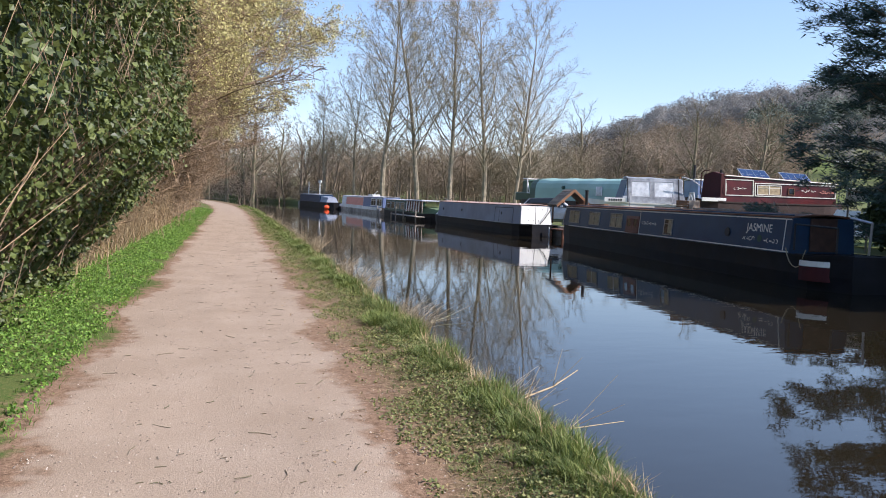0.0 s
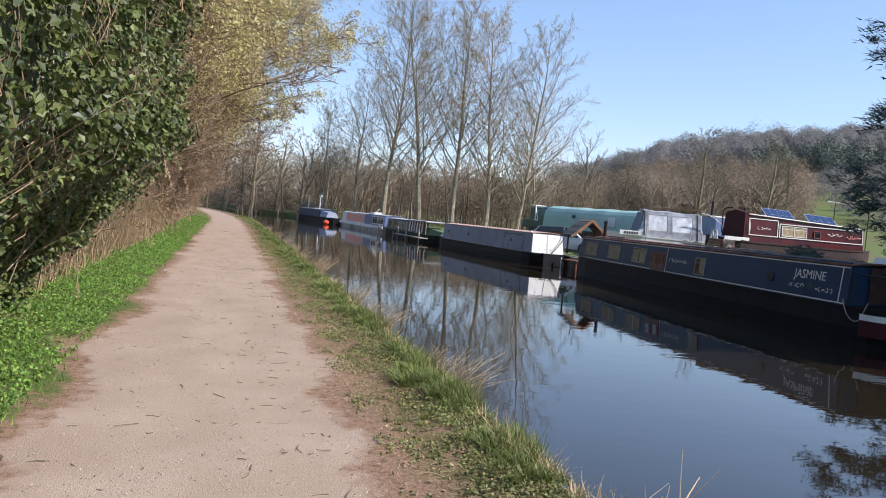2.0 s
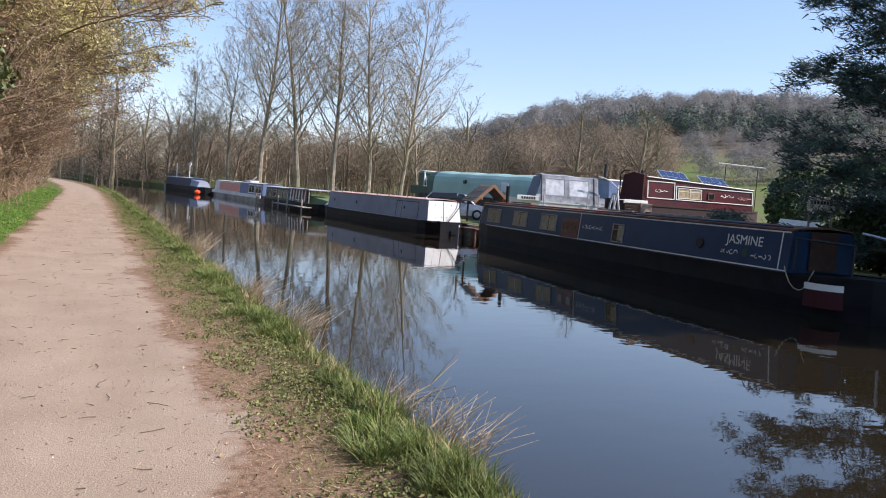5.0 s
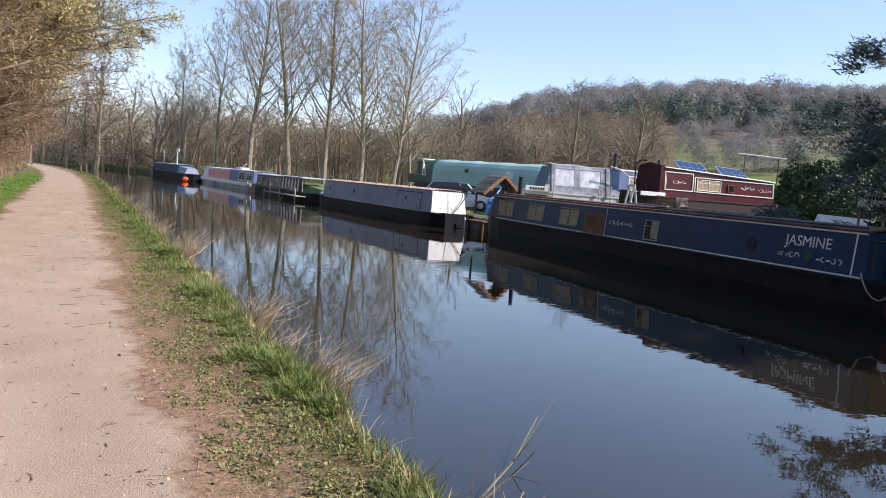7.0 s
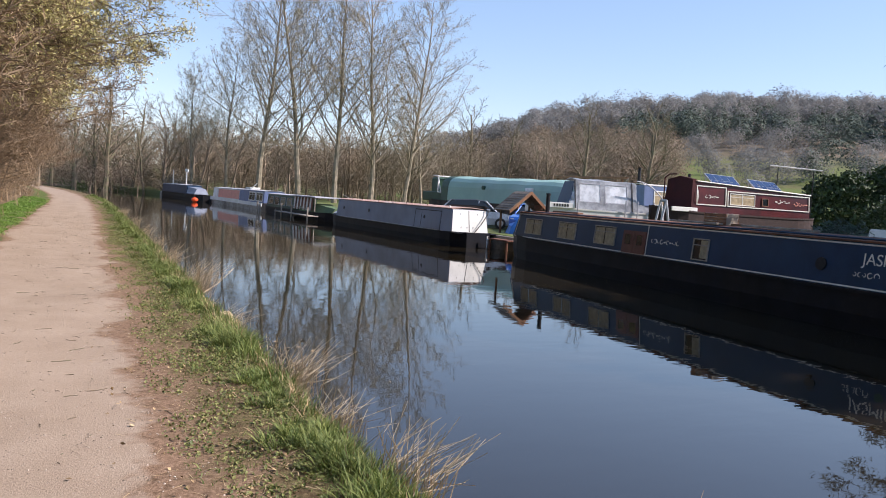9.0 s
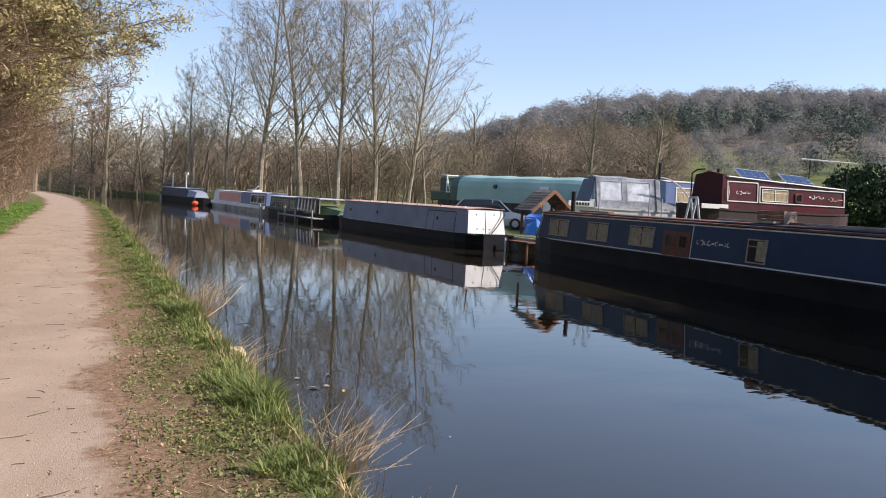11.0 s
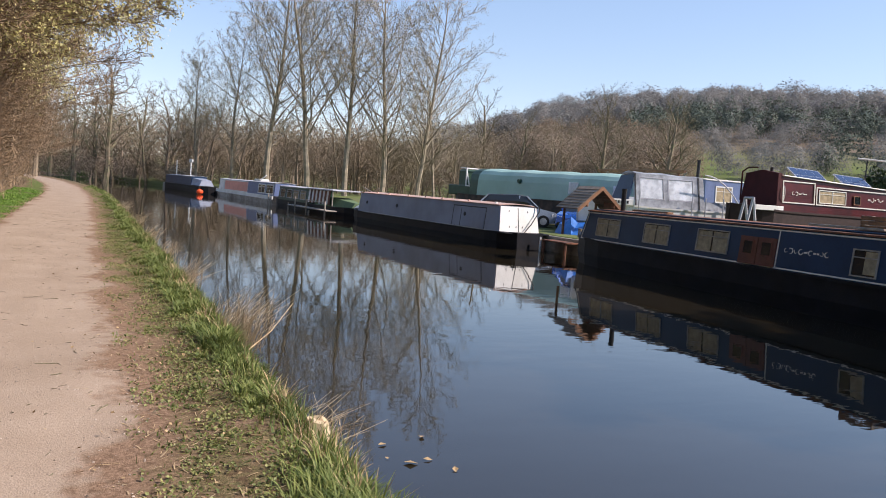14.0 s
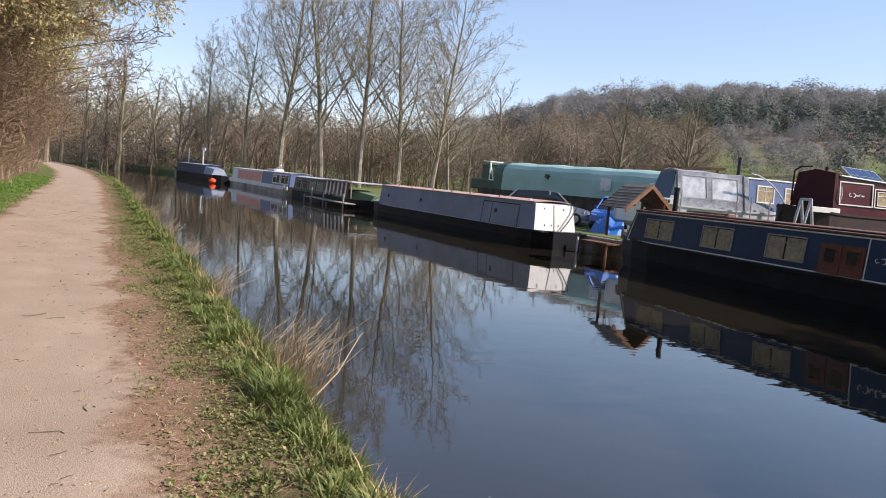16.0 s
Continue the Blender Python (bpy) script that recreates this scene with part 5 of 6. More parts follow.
conifer(Matrix.Translation((18.9, 15.3, LAND)), 31, 12.5, 5.7, "dark pine tree leaning over the far bank", 0.05)
# These two are added to shade the stern; the first is mostly unseen.
conifer(Matrix.Translation((21.2, 9.6, LAND)), 32, 12.5, 5.2, "dark pine tree added behind the moorings to shade the stern", 0.05)
conifer(Matrix.Translation((19.8, 11.9, LAND)), 33, 11, 4.6, "dark pine tree added behind the moorings to shade the stern", 0.04)


def leafy_bush(m, seed, size, mat, label, n=9000, leaf=0.10):
    t = root("bush", m, label, "bush", "bushes on the far bank")
    w = Wood(seed)
    r = w.rnd
    pts = []
    for _ in range(14):
        d = Vector((r.gauss(0, 0.5), r.gauss(0, 0.5), 1)).normalized()
        tip = Vector((d.x * size[0], d.y * size[1], d.z * size[2] * r.uniform(0.6, 1)))
        w.limb([Vector((0, 0, 0)), tip * 0.5 + Vector((r.gauss(0, 0.1), r.gauss(0, 0.1), 0)), tip], 0.035, 0.008, 4)
    raw("branchwork", w.v, w.f, BARK, t)
    for _ in range(n):
        u = Vector((r.gauss(0, 1), r.gauss(0, 1), r.gauss(0, 1))).normalized()
        k = 0.72 + 0.28 * noise.noise(u * 2.2 + Vector((seed, 0, 0))) + r.gauss(0, 0.05)
        pts.append((u.x * size[0] * k, u.y * size[1] * k, max(0.03, size[2] * 0.5 + u.z * size[2] * 0.55 * k)))
    v, f = flakes(pts, leaf, r, 1, 0.05)
    tagged(raw("foliage", v, f, mat, t), kind="stuff")
    return t


# The bush at (20.5, 8.0) is unseen, added to thicken the stern's shade.
for x, y, s, seed in ((26.5, 22.5, (2.0, 2.2, 2.9), 41), (21.6, 18.6, (1.4, 2.0, 1.9), 42), (28.5, 17.5, (2.6, 2.8, 4.0), 43), (18.9, 11.6, (1.6, 2.4, 3.4), 44), (19.3, 16.4, (1.3, 1.8, 2.2), 46), (20.5, 8.0, (2.0, 2.6, 4.5), 47), (32.0, 27.0, (2.5, 2.8, 3.4), 45)):
    leafy_bush(Matrix.Translation((x, y, LAND)), seed, s, EVERGREEN, "dark evergreen bush beside the boats ashore")

for x, y, s, seed in ((50.5, 44.5, (3.0, 3.4, 5.4), 51), (54.0, 42.0, (3.4, 3.6, 7.0), 52), (58.0, 38.0, (3.6, 3.8, 7.2), 53), (61.0, 33.0, (3.6, 3.6, 6.8), 54), (50.0, 36.0, (3.0, 3.0, 5.4), 55)):
    leafy_bush(Matrix.Translation((x, y, LAND)), seed, s, EVERGREEN, "dark evergreen tree beyond the boatyard", 8000, 0.20)

# ---- the hedge beside the towpath ----
rnd = random.Random(5)


def hedge_x(y, z):
    """The face of the ivy hedge."""
    return -1.58 + 0.45 * noise.noise((y * 0.6, z * 0.7, 4.0)) + 0.32 * noise.noise((y * 1.7, z * 1.9, 9.0)) + (0.4 + 0.95 * smooth(3.0, 8.5, y)) * smooth(0.1, 2.5, z)


ivy = root("ivy_hedge", Matrix.Identity(4), "dense hedge overgrown with dark glossy ivy", "hedge")
pts = []
for _ in range(150000):
    y, z = 15.6 - 16.6 * rnd.random() ** 1.5, rnd.uniform(0.05, 6.8)
    top = 6.4 if y < 10 else 6.4 - (y - 10) * 0.7
    low = 0.05 if y < 13.2 else 0.1 + (y - 13.2) * 0.7 * (0.4 + rnd.random())
    if z > top or z < low or (y > 12 and rnd.random() < (y - 12) / 3.6):
        continue
    if noise.noise((y * 1.3, z * 1.3, 20.0)) < -0.15 and rnd.random() < 0.85 or rnd.random() < 0.45 * smooth(1.0, 0.1, z):
        continue
    pts.append((hedge_x(y, z) - abs(rnd.gauss(0, 0.22)), y, z))
v, f = flakes(pts, 0.056, rnd, 1, 0.02, 1.25, (0.6, -0.1, 0.35))
tagged(raw("foliage", v, f, IVY, ivy), kind="stuff")
w = Wood(6)
for _ in range(420):
    y = rnd.uniform(-2, 13.5)
    p = Vector((-1.9 - rnd.random() * 1.0, y, 0))
    pt = [p]
    rise = rnd.uniform(0.35, 1.0)
    for i in range(5):
        z = (i + 1) * rise
        pt.append(Vector((hedge_x(y, z) + 0.04 - rnd.random() * 0.5, y + rnd.gauss(0, 0.25), z)))
    w.limb(pt, rnd.uniform(0.003, 0.009), 0.002, 4)
raw("branchwork", w.v, w.f, TWIG, ivy)
# Solid dark core added behind the leaves for the hedge's shaded depth.
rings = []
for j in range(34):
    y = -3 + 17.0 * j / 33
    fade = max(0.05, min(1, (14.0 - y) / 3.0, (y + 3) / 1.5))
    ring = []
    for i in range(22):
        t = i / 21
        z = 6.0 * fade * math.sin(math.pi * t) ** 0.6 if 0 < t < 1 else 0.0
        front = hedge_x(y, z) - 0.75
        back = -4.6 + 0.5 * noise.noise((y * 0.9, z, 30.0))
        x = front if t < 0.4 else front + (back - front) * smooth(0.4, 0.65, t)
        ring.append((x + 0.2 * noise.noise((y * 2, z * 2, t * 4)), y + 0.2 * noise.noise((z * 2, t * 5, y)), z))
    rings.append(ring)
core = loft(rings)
part("inner_growth", core, EVERGREEN, ivy, "solid dark filler standing for the hedge's shaded inside")

# bare thicket of stems leaning over the path, farther on
hedge = [root("bare_hedge", Matrix.Translation((-2.6, 12.0, 0.05)), "thicket of bare brown twigs leaning over the towpath", "hedge", "bare hedge bushes"),
         root("bare_hedge", Matrix.Translation((-2.8, 15.5, 0.05)), "thicket of bare brown twigs leaning over the towpath", "hedge", "bare hedge bushes")]
for k, t in enumerate(hedge):
    w = Wood(50 + k)
    for i in range(15):
        p = Vector((w.rnd.uniform(-0.9, 0.9), w.rnd.uniform(-1.7, 1.7), 0))
        w.grow(p, Vector((w.rnd.uniform(-0.3, 0.6), w.rnd.gauss(0, 0.28), 1)), w.rnd.uniform(2.6, 5.4), w.rnd.uniform(0.015, 0.045), 0, SHRUB)
    w.prune(1.55, 2.1)
    raw("branchwork", w.v, w.f, TWIG, t)
for i in range(31):
    y = 12.2 + i * 2.4
    x = -2.9 - 0.5 * (i % 2) + bend(y)
    copy_thing(hedge[i % 2], pose(x, y, 0.05, 0, 0, rnd.choice((0, 14, -16, 8, -8))) @ Matrix.Scale(rnd.uniform(0.85, 1.2) if i else 0.9, 4))
for i in range(12):
    y = 16.5 + i * 3.1
    copy_thing(hedge[(i + 1) % 2], pose(-4.6 + bend(y), y, 0.05, 0, 0, rnd.choice((0, 14, -16, 8))) @ Matrix.Scale(rnd.uniform(1.5, 1.8), 4))

for i in range(8):
    y = 22.5 + i * 3.6
    copy_thing(hedge[i % 2], pose(-4.1 + bend(y), y, 0.05, 0, 0, rnd.choice((0, 12, -12, 6))) @ Matrix.Scale(rnd.uniform(1.75, 2.05), 4))

# the sallow in catkin that arches over the path
SALLOW = [dict(segs=6, kids=24, first=0.33, wander=0.12, taper=0.3, sides=6, spin=2.4, shorten=0.35),
          dict(angle=47, length=0.62, segs=5, kids=15, first=0.15, wander=0.17, lift=0.03, sides=4, thick=0.45, min=0.02),
          dict(angle=45, length=0.42, segs=3, kids=15, first=0.1, wander=0.22, sides=3, thick=0.5, min=0.010),
          dict(angle=42, length=0.5, segs=2, wander=0.25, lift=-0.03, sides=3, thick=0.6, min=0.007)]
for i, (x, y, h, lean) in enumerate(((-2.4, 26.5, 9.4, 0.42), (-2.9, 31.5, 10.0, 0.36), (-3.5, 20.5, 8.6, 0.32))):
    sal = tree("willow_tree", Matrix.Translation((x, y, 0.05)), "goat willow covered in pale yellow catkins above the path", 61 + i, h, 0.17, SALLOW, TWIG, CATKIN, 0.036, (8, 7, 4)[i], 0.075, lean=(lean, -0.05), leafname="foliage", group="willows in catkin", long=2.4)
for x, y, a, s in ((-6.2, 33.0, 25, 1.3), (-6.0, 40.0, 340, 1.35), (-6.4, 48.0, 12, 1.4), (-7.2, 56.0, 350, 1.4), (-3.8, 37.0, 10, 1.0), (-5.0, 25.0, 330, 1.15), (-4.2, 43.0, 20, 1.0), (-4.5, 50.0, 350, 1.05), (-5.5, 58.0, 15, 1.0), (-7.0, 67.0, 5, 1.05), (-8.5, 77.0, 25, 1.1), (-11.0, 88.0, 0, 1.1), (-5.2, 16.0, 340, 1.1), (-3.6, 29.5, 15, 1.2), (-3.4, 34.5, 345, 1.25), (-4.4, 45.5, 5, 1.3), (-4.6, 22.5, 350, 1.35)):
    copy_thing(sal, pose(x, y, 0.05, 0, 0, a) @ Matrix.Scale(s, 4))

# bare trees behind the hedge where the path bends away
for i, (x, y, a) in enumerate(((-9.0, 72.0, 40), (-8.0, 84.0, 120), (-12.0, 96.0, 200), (-6.0, 104.0, 300), (-3.0, 112.0, 70), (-16.0, 90.0, 10))):
    copy_thing(kinds[i % 3], pose(x + bend(y) * 0.2, y, ground_z(x + bend(y) * 0.2, y), 0, 0, a))

# pale dry stalks at the hedge's foot
v, f = [], []


def blade(p, d, length, width, bow, v, f):
    side = Vector((-d.y, d.x, 0)).normalized() * width if abs(d.z) < 0.999 else Vector((width, 0, 0))
    mid = p + d * length * 0.55
    tip = p + d * length + bow
    k = len(v)
    v += [tuple(p - side), tuple(p + side), tuple(mid - side * 0.7 + bow * 0.25), tuple(mid + side * 0.7 + bow * 0.25), tuple(tip)]
    f += [(k, k + 1, k + 3, k + 2), (k + 2, k + 3, k + 4)]


w = Wood(7)
for _ in range(1100):
    y = rnd.uniform(11.5, 32)
    p = Vector((-1.62 - abs(rnd.gauss(0, 0.4)) + bend(y), y, 0.05))
    h = rnd.uniform(0.3, 1.2 + 0.5 * smooth(12, 15, y))
    d = Vector((rnd.gauss(0.05, 0.16), rnd.gauss(0, 0.16), 1)).normalized()
    w.limb([p, p + d * h * 0.5, p + d * h + Vector((rnd.gauss(0, 0.08), rnd.gauss(0, 0.08), 0))], rnd.uniform(0.004, 0.011), 0.002, 3)
tagged(raw("dry_stalks", w.v, w.f, STRAW), "dry pale stalks standing along the foot of the hedge", "dry stalks", kind="stuff")


def grass(name, count, y0, y1, place, h0, h1, mat, label, lean=0.35):
    v, f = [], []
    for _ in range(count):
        y = y0 + (y1 - y0) * rnd.random() ** 1.7
        a, keep, hs = place(y)
        if rnd.random() > keep:
            continue
        x = a + bend(y)
        p = Vector((x, y, ground_z(x, y) - 0.01 if a < 2.62 else 0.045 - 0.45 * smooth(2.6, 2.85, a)))
        d = Vector((rnd.gauss(0, lean), rnd.gauss(0, lean), 1)).normalized()
        blade(p, d, rnd.uniform(h0, h1) * hs, rnd.uniform(0.0015, 0.0032) * (1 + y / 16), Vector((rnd.gauss(0, 0.035), rnd.gauss(0, 0.035), -0.015)), v, f)
    tagged(raw(name, v, f, mat), label, "grass", kind="stuff")


def left_verge(y):
    a = rnd.uniform(-2.0, -0.5)
    k = 0.9 if a < -0.85 else max(0.0, (-0.5 - a) / 0.35) * 0.8
    k *= smooth(-0.45, 0.05, noise.noise((a * 1.5, y * 0.9, 1.0)))
    return a, k, 0.8 + 0.5 * noise.noise((a, y * 1.4, 5.0))


def right_verge(y):
    a = 1.6 + 1.2 * rnd.random() ** 0.8
    n = noise.noise((a * 2.0, y * 1.1, 2.0))
    edge = smooth(2.2, 2.55, a)
    wear = smooth(0.15, -0.35, n) * (1 - edge)
    k = (0.45 + 0.55 * edge) * (1 - 0.8 * wear) * (1 if a > 1.9 else (a - 1.6) * 3)
    clump = smooth(-0.25, 0.35, noise.noise((y * 1.5, 3.0, a * 1.2)))
    k *= 0.35 + 0.65 * clump
    return a, k, 0.45 + edge * (0.25 + 0.95 * clump)


grass("verge_grass", 110000, 1.0, 60, left_verge, 0.045, 0.12, GRASS_FRESH, "fresh green grass along the hedge side of the path", 0.45)
grass("bank_grass", 150000, 1.0, 75, right_verge, 0.05, 0.15, GRASS, "rough green grass on the canal's bank", 0.5)


def trodden(y):
    a = 1.75 + 0.75 * rnd.random() ** 0.7
    n = noise.noise((a * 2.6, y * 1.7, 7.0)) + 0.5 * noise.noise((a * 7.0, y * 6.0, 4.0))
    return a, smooth(-0.2, 0.25, n) * smooth(1.7, 2.05, a), 1.0


grass("trodden_grass", 62000, 1.2, 40, trodden, 0.018, 0.055, GRASS, "short trodden grass and weeds between path and bank", 0.8)
grass("dry_bank_grass", 9000, 2.0, 60, lambda y: (2.5 + 0.32 * rnd.random(), 0.35 + 0.6 * smooth(0.0, 0.3, noise.noise((y * 0.7, 11.0, 0))), 1.0), 0.06, 0.22, STRAW, "dry straw-coloured grass at the water's edge", 0.6)


def bank_height(a, x, y):
    return ground_z(x, y) - 0.01 if a < 2.62 else 0.045 - 0.45 * smooth(2.6, 2.85, a)


def clumps(name, count, y0, y1, place, h0, h1, n, mat, label):
    """Tussocks: blades that spring from one root and arch outwards."""
    v, f = [], []
    for _ in range(count):
        y = y0 + (y1 - y0) * rnd.random() ** 1.5
        a, size = place(y)
        if size <= 0:
            continue
        x = a + bend(y)
        c = Vector((x, y, bank_height(a, x, y)))
        r = 0.055 * size
        for _ in range(n):
            t, q = rnd.random() * math.tau, rnd.random() ** 0.6
            o = Vector((math.cos(t), math.sin(t), 0))
            d = (o * (0.15 + 0.75 * q) + Vector((0, 0, 1))).normalized()
            ln = rnd.uniform(h0, h1) * size * (1.1 - 0.4 * q)
            blade(c + o * q * r, d, ln, rnd.uniform(0.0014, 0.0026) * (1 + y / 13), o * ln * 0.28 - Vector((0, 0, ln * 0.22)), v, f)
    tagged(raw(name, v, f, mat), label, "grass", kind="stuff")


def edge_clump(y):
    a = rnd.gauss(2.52, 0.13)
    n = noise.noise((y * 0.8, 13.0, 0)) + 0.6 * noise.noise((y * 2.3, a * 2, 5.0))
    return min(a, 2.8), 0.0 if n < -0.12 else 0.75 + 0.75 * smooth(-0.2, 0.6, n)


def strip_clump(y):
    a = rnd.uniform(1.85, 2.5)
    n = noise.noise((a * 2.0, y * 1.2, 23.0)) + 0.4 * (a - 2.2)
    return a, 0.0 if n < 0.02 else 0.35 + 0.5 * smooth(0.0, 0.5, n)


clumps("edge_tussocks", 2100, 1.5, 55, edge_clump, 0.06, 0.155, 52, GRASS, "thick green tussocks hanging over the bank's edge")
clumps("strip_tussocks", 1900, 1.5, 35, strip_clump, 0.03, 0.085, 26, GRASS, "small tussocks of grass in the worn strip")
clumps("bleached_tussocks", 260, 2.0, 55, lambda y: (rnd.gauss(2.62, 0.08), 0.0 if noise.noise((y * 0.9, 31.0, 0)) < 0.05 else rnd.uniform(0.6, 1.1)), 0.10, 0.24, 26, STRAW, "bleached dead grass along the bank's edge")
pts, verge = [], []
for _ in range(85000):
    y = 1.3 + 34 * rnd.random() ** 1.6
    a = 1.62 + 1.0 * rnd.random() ** 0.75
    n = noise.noise((a * 2.4, y * 1.5, 41.0)) + 0.55 * noise.noise((a * 8.0, y * 7.0, 4.0)) + 0.5 * (a - 2.1)
    if n > -0.12:
        x = a + bend(y)
        pts.append((x, y, bank_height(a, x, y) + rnd.uniform(0.008, 0.03)))
v, f = flakes(pts, 0.017, rnd, 1, 0.006, 1.3, (0, -0.1, 0.7))
for _ in range(46000):
    y = 1.3 + 30 * rnd.random() ** 1.4
    a = rnd.uniform(-2.3, -0.62)
    if noise.noise((a * 1.6, y * 1.1, 51.0)) + 0.5 * noise.noise((a * 6.0, y * 6.0, 2.0)) > -0.25 - 0.3 * (a < -1.0):
        x = a + bend(y)
        verge.append((x, y, ground_z(x, y) + rnd.uniform(0.01, 0.06)))
vv, vf = flakes(verge, 0.024, rnd, 1, 0.008, 1.4, (0.1, -0.1, 0.6))
tagged(raw("verge_weeds", vv, vf, GRASS_FRESH), "lush low weeds among the verge grass", "weeds", kind="stuff")
tagged(raw("ground_weeds", v, f, WEED), "low broad-leaved weeds spreading over the worn strip", "weeds", kind="stuff")
v, f = [], []
for _ in range(5200):
    y = 1.3 + 34 * rnd.random() ** 1.5
    a = rnd.gauss(2.1, 0.27)
    x = a + bend(y)
    t = rnd.random() * math.tau
    blade(Vector((x, y, bank_height(a, x, y) + 0.012)), Vector((math.cos(t), math.sin(t), 0.06)), rnd.uniform(0.03, 0.14), rnd.uniform(0.001, 0.002) * (1 + y / 14), Vector((rnd.gauss(0, 0.01), rnd.gauss(0, 0.01), -0.004)), v, f)
tagged(raw("dead_straw", v, f, STRAW), "broken straw lying on the worn strip", "litter", kind="stuff")


def tuft(y, a, h, n, seed):
    r = random.Random(seed)
    w = Wood(seed)
    for _ in range(n):
        p = Vector((r.gauss(0, 0.09), r.gauss(0, 0.14), 0))
        d = Vector((r.gauss(0.12, 0.26), r.gauss(0, 0.3), 1)).normalized()
        L = h * r.uniform(0.45, 1.1)
        w.limb([p, p + d * L * 0.55, p + d * L + Vector((r.gauss(0.08, 0.08), r.gauss(0, 0.08), -0.08 * h))], 0.004, 0.0015, 3)
    ob = raw("reed_tuft", w.v, w.f, REED)
    ob.matrix_world = Matrix.Translation((a + bend(y), y, -0.12))
    tagged(ob, "tuft of dry pale reeds at the water's edge", "reeds", "reed tufts")


for i, (y, h, n) in enumerate(((5.2, 0.3, 40), (8.4, 0.45, 110), (9.3, 0.35, 70), (11.9, 0.5, 110), (13.1, 0.35, 60), (14.2, 0.5, 120), (17.1, 0.3, 60), (19.9, 0.62, 120), (20.6, 0.5, 90), (24.0, 0.5, 110), (27.5, 0.4, 80), (31.0, 0.45, 80), (36.0, 0.5, 90), (44.0, 0.5, 90))):
    tuft(y, 2.74, h, n, 100 + i)


# ---- litter along the path and sticks in the water ----
def stick(name, pts, r0, r1, mat, label, twigs=0, seed=1):
    w = Wood(seed)
    pts = [Vector(p) for p in pts]
    w.limb(pts, r0, r1, 5)
    for _ in range(twigs):
        i = w.rnd.randrange(1, len(pts) - 1)
        d = (pts[i + 1] - pts[i]).normalized()
        o = Vector((w.rnd.gauss(0, 0.5), w.rnd.gauss(0, 0.5), w.rnd.gauss(0.2, 0.4)))
        w.limb([pts[i], pts[i] + (d + o) * 0.15, pts[i] + (d * 1.1 + o) * 0.34], r1 * 1.2, r1 * 0.4, 3)
    tagged(raw(name, w.v, w.f, mat), label, "branch")


stick("fallen_branch", ((2.5, 4.9, -0.02), (2.9, 5.3, -0.04), (3.3, 5.7, -0.08), (3.75, 6.15, -0.06)), 0.009, 0.004, STRAW, "pale bare branch reaching from the bank over the water", 5, 3)
stick("fallen_branch", ((2.6, 4.7, -0.05), (3.1, 4.95, -0.2), (3.7, 5.2, -0.25)), 0.007, 0.003, STRAW, "thin pale twig reaching from the bank over the water", 4, 4)
stick("fallen_branch", ((2.6, 10.0, -0.3), (3.2, 10.5, -0.43), (3.9, 11.1, -0.40), (4.5, 11.7, -0.30)), 0.010, 0.004, BARK, "dark bare branch lying half in the water", 9, 5)
stick("fallen_branch", ((2.6, 19.3, -0.1), (3.0, 19.7, 0.08), (3.3, 20.1, 0.28)), 0.007, 0.003, STRAW, "pale bare stick leaning out over the water", 2, 6)

w = Wood(9)
for _ in range(560):
    y = 1.5 + 38 * w.rnd.random() ** 1.5
    a = w.rnd.gauss(0.9, 0.6)
    if not -0.5 < a < 2.3:
        continue
    t, L = w.rnd.random() * math.tau, w.rnd.choice((0.02, 0.03, 0.03, 0.04, 0.05, 0.06, 0.09, 0.15))
    c = Vector((a, y, ground_z(a, y) + 0.006))
    d = Vector((math.cos(t), math.sin(t), 0)) * L / 2
    bow = Vector((-d.y, d.x, 0)) * w.rnd.uniform(-0.3, 0.3)
    w.limb([c - d, c + bow, c + d], 0.0032, 0.002, 4)
tagged(raw("twig_litter", w.v, w.f, BARK), "small dark twigs strewn over the towpath", "litter", kind="stuff")
PEBBLE = material("pale_pebbles", (0.27, 0.21, 0.16), 0.9, vary=0.2, bump=0, island=0.35, second=(0.38, 0.32, 0.26), spec=0.1)
v, f = [], []
rnd = random.Random(17)
for _ in range(11000):
    y = 1.5 + 30 * rnd.random() ** 1.8
    a = rnd.uniform(-0.45, 1.9)
    s = rnd.uniform(0.003, 0.009)
    c = Vector((a, y, ground_z(a, y)))
    k = len(v)
    v += [tuple(c + Vector((math.cos(i * 1.257 + a) * s * rnd.uniform(0.7, 1.2), math.sin(i * 1.257 + a) * s * rnd.uniform(0.7, 1.2), 0))) for i in range(5)] + [tuple(c + Vector((0, 0, s * 0.7)))]
    f += [(k + i, k + (i + 1) % 5, k + 5) for i in range(5)]
tagged(raw("pebbles", v, f, PEBBLE), "pale small stones bedded in the gravel path", "gravel", kind="stuff")
v, f = [], []
for _ in range(2600):
    y = 1.5 + 40 * rnd.random() ** 1.5
    a = rnd.choice((rnd.gauss(-1.5, 0.3), rnd.gauss(1.9, 0.35)))
    v0, f0 = flakes([(a + bend(y), y, ground_z(a + bend(y), y) + 0.012)], 0.02, rnd, 1, 0.01, 1.4, (0, 0, 1.2))
    k = len(v)
    v += v0
    f += [tuple(i + k for i in q) for q in f0]
tagged(raw("dead_leaves", v, f, DEADLEAF), "dry brown leaves scattered over the verges", "litter", kind="stuff")

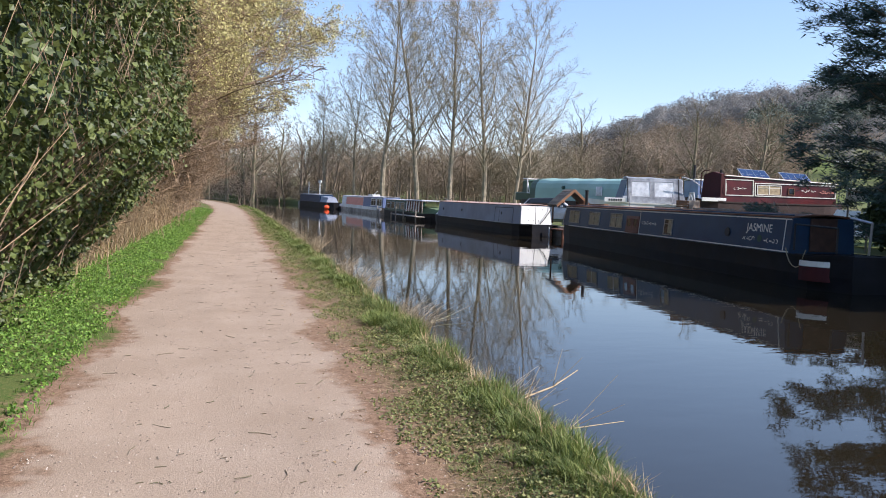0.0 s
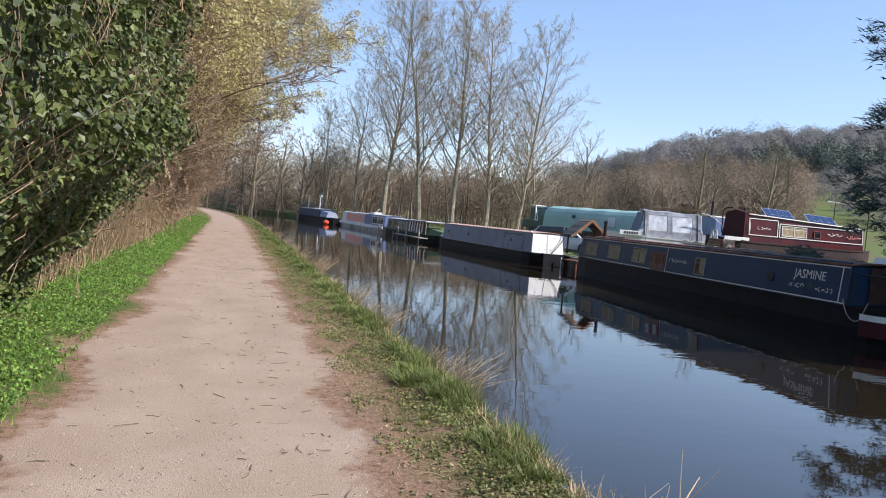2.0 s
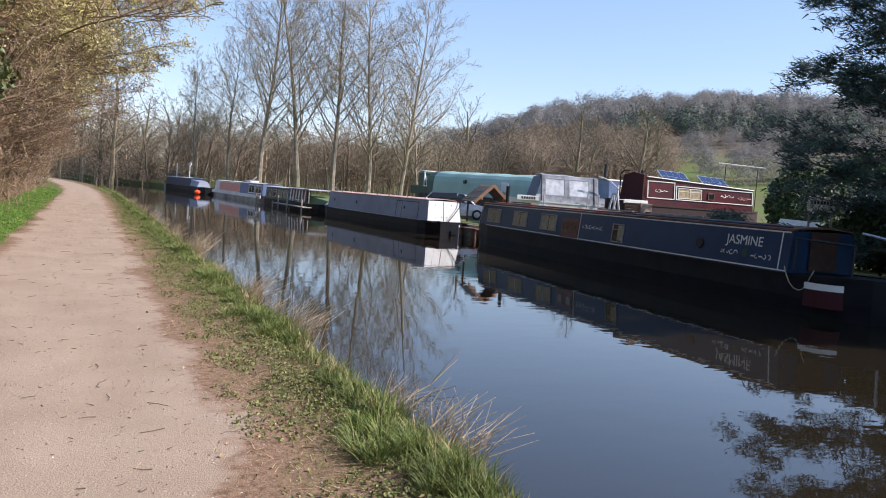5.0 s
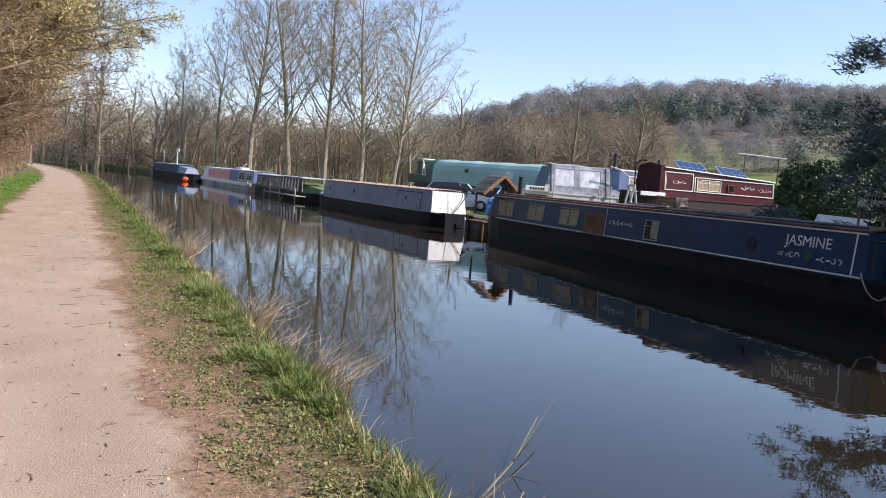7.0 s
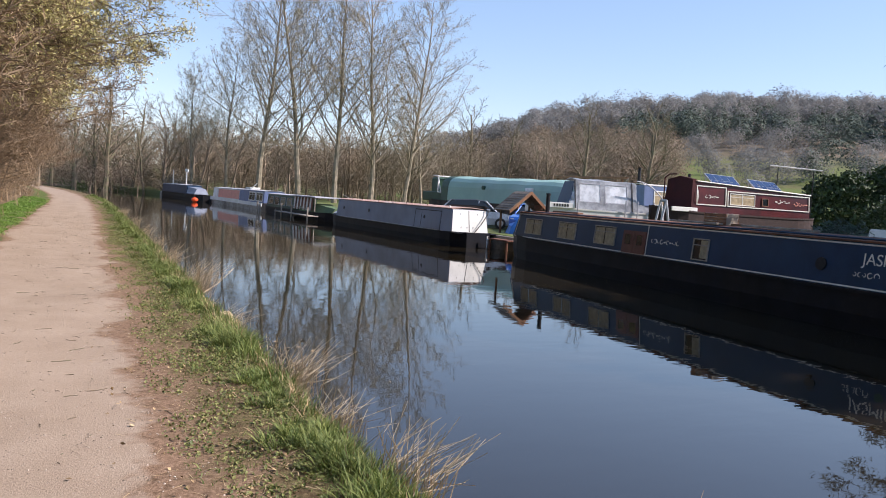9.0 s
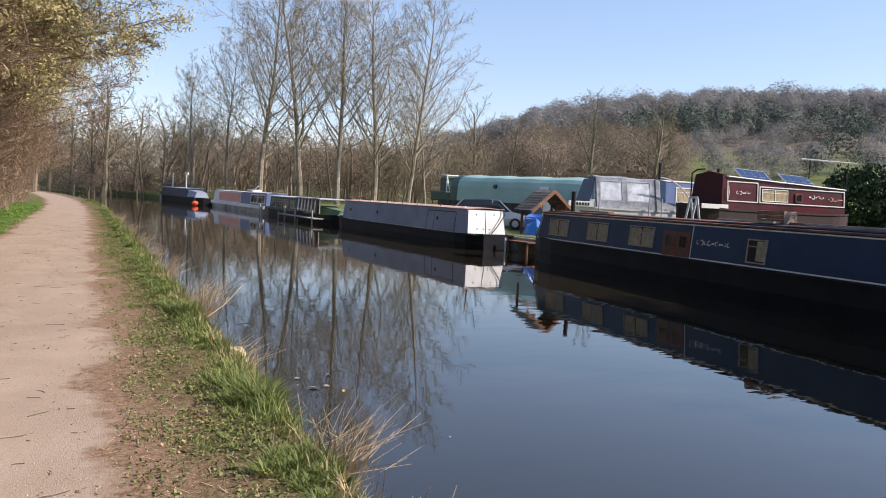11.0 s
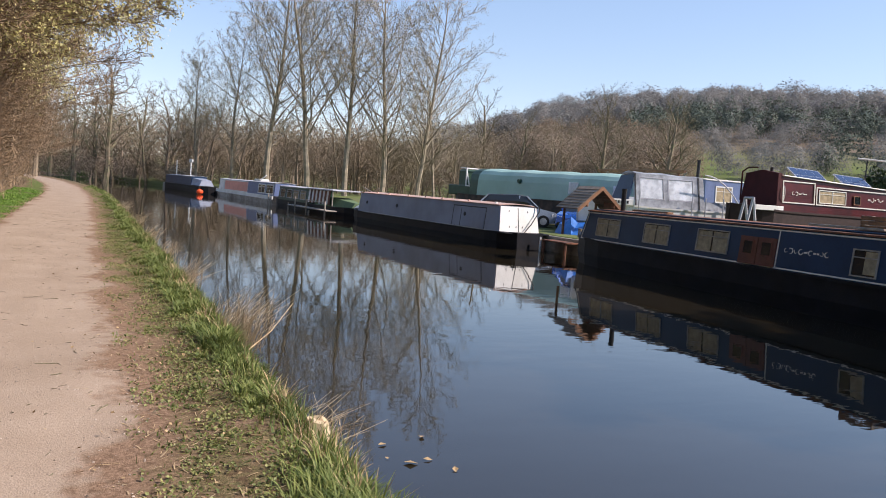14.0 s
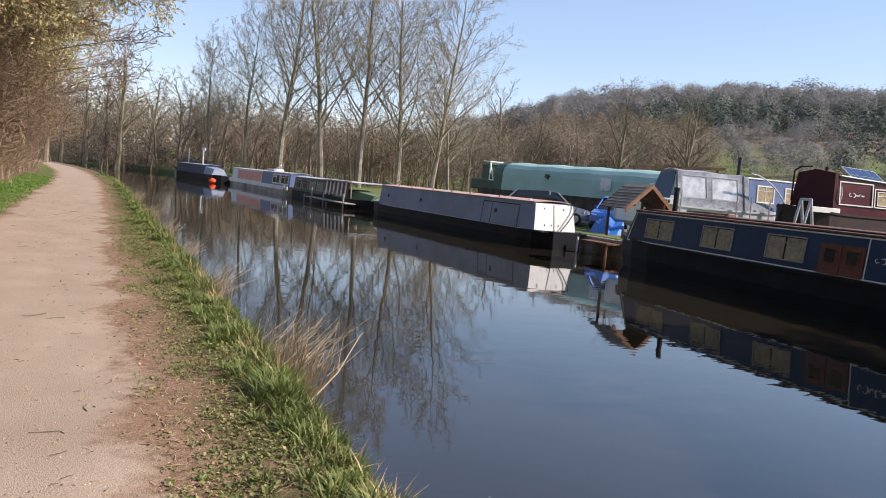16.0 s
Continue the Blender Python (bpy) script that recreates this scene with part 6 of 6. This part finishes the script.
for x, y, turn, size in ((3.47, 17.88, 20, 0.05), (3.84, 17.97, 130, 0.04), (3.79, 17.27, 60, 0.045), (3.53, 17.47, 200, 0.06), (3.68, 17.50, 300, 0.04), (4.18, 15.64, 80, 0.035), (3.40, 17.60, 10, 0.03)):
    v, f = flakes([(0, 0, 0.006)], size, rnd, 1, 0.0, 1.5, (0, 0, 3.0))
    leaf = raw("floating_leaf", v, f, DEADLEAF)
    leaf.matrix_world = pose(x, y, WATER + 0.004, 0, 0, turn)
    tagged(leaf, "dry leaf drifting on the canal's still water", "leaf", "floating leaves")

secs = []
for i, (z, r) in enumerate(((-0.12, 0.15), (0.02, 0.13), (0.12, 0.12), (0.2, 0.10))):
    secs.append([(r * (1 + 0.25 * math.sin(3 * k + i)) * math.cos(k * math.tau / 12), r * (1 + 0.2 * math.cos(2 * k)) * math.sin(k * math.tau / 12), z + 0.03 * math.sin(k * 2.1)) for k in range(12)])
stump = part("stump", loft(secs), REED)
stump.matrix_world = pose(2.66, 16.95, 0.0, 6, -8, 20) @ Matrix.Diagonal((0.6, 0.6, 0.5, 1))
tagged(stump, "pale broken stump at the edge of the bank", "stump")


# ---- cars behind the boats ----
def car(m, paint, label, length=3.9, width=1.68, height=1.48, seed=0):
    b = root("car", m, label, "car", "parked cars")
    half = width / 2

    def ring(x, w, z0, z1, lean=0.0):
        return [(x, -w, z0), (x, -w * 1.0, (z0 + z1) / 2), (x, -w * (0.96 - lean), z1), (x, w * (0.96 - lean), z1), (x, w, (z0 + z1) / 2), (x, w, z0)]

    L = length
    part("body", loft([ring(-L / 2, half * 0.82, 0.35, 0.62), ring(-L / 2 + 0.15, half * 0.94, 0.22, 0.76), ring(-L / 2 + 0.9, half, 0.2, 0.90), ring(0.0, half, 0.2, 0.93), ring(L / 2 - 0.5, half, 0.2, 0.95), ring(L / 2 - 0.1, half * 0.95, 0.24, 0.92), ring(L / 2, half * 0.88, 0.35, 0.75)]), paint, b, smooth=False)
    cab = [ring(-L / 2 + 0.95, half * 0.88, 0.88, 0.92), ring(-L / 2 + 1.6, half * 0.88, 0.9, height - 0.05, 0.14), ring(-0.0, half * 0.9, 0.9, height, 0.14), ring(L / 2 - 0.75, half * 0.88, 0.9, height - 0.06, 0.14), ring(L / 2 - 0.2, half * 0.86, 0.88, 0.96)]
    part("glasshouse", loft(cab), GLASS, b)
    part("roof_panel", loft([[(x, -w, z), (x, w, z), (x, w, z + 0.03), (x, -w, z + 0.03)] for x, w, z in ((-L / 2 + 1.5, half * 0.70, height - 0.06), (0.0, half * 0.74, height + 0.005), (L / 2 - 0.65, half * 0.70, height - 0.07))]), paint, b)
    for sy in (-1, 1):
        for x0, x1, top in ((-L / 2 + 0.95, -L / 2 + 1.6, 1), (-0.15, -0.15, 1), (L / 2 - 0.2, L / 2 - 0.75, 1)):
            part("pillar", tubes(((x0, sy * half * 0.88, 0.9), (x1, sy * half * 0.755, height - 0.03)), r=0.035), paint, b)
        part("headlight", loft([[(-L / 2 + 0.02, sy * half * 0.52, 0.55), (-L / 2 + 0.02, sy * half * 0.52, 0.68), (-L / 2 + 0.06, sy * half * 0.80, 0.70), (-L / 2 + 0.06, sy * half * 0.80, 0.57)], [(-L / 2 + 0.16, sy * half * 0.6, 0.55), (-L / 2 + 0.16, sy * half * 0.6, 0.70), (-L / 2 + 0.3, sy * half * 0.955, 0.72), (-L / 2 + 0.3, sy * half * 0.955, 0.57)]]), CLEARPVC, b)
        part("mirror", boxes(((-L / 2 + 1.3, sy * half * 1.0 - 0.06, 0.92), (-L / 2 + 1.5, sy * half * 1.12, 1.05)), bevel=0.03), paint, b)
        for x in (-L / 2 + 0.72, L / 2 - 0.68):
            wh = part("wheel", tube(bmesh.new(), (x, sy * (half - 0.17), 0.30), (x, sy * (half + 0.012), 0.30), 0.30, sides=20), RUBBER, b)
            part("rim", tube(bmesh.new(), (x, sy * (half - 0.02), 0.30), (x, sy * (half + 0.022), 0.30), 0.19, 0.17, 12), STEEL, wh)
    part("number_plate", boxes(((-L / 2 - 0.025, -0.26, 0.40), (-L / 2 + 0.1, 0.26, 0.51))), WHITE, b)
    part("bumper", loft([ring(-L / 2 - 0.01, half * 0.80, 0.26, 0.40), ring(-L / 2 + 0.2, half * 0.97, 0.26, 0.40)]), DARKMETAL, b)


car(pose(22.3, 41.2, LAND, 0, 0, 38), CARBLUE, "small bright blue car parked on the grass", 3.6, 1.6, 1.45)
car(pose(20.7, 44.6, LAND, 0, 0, 150), CARGREY, "grey hatchback parked behind the moored boats", 4.2, 1.75, 1.5)
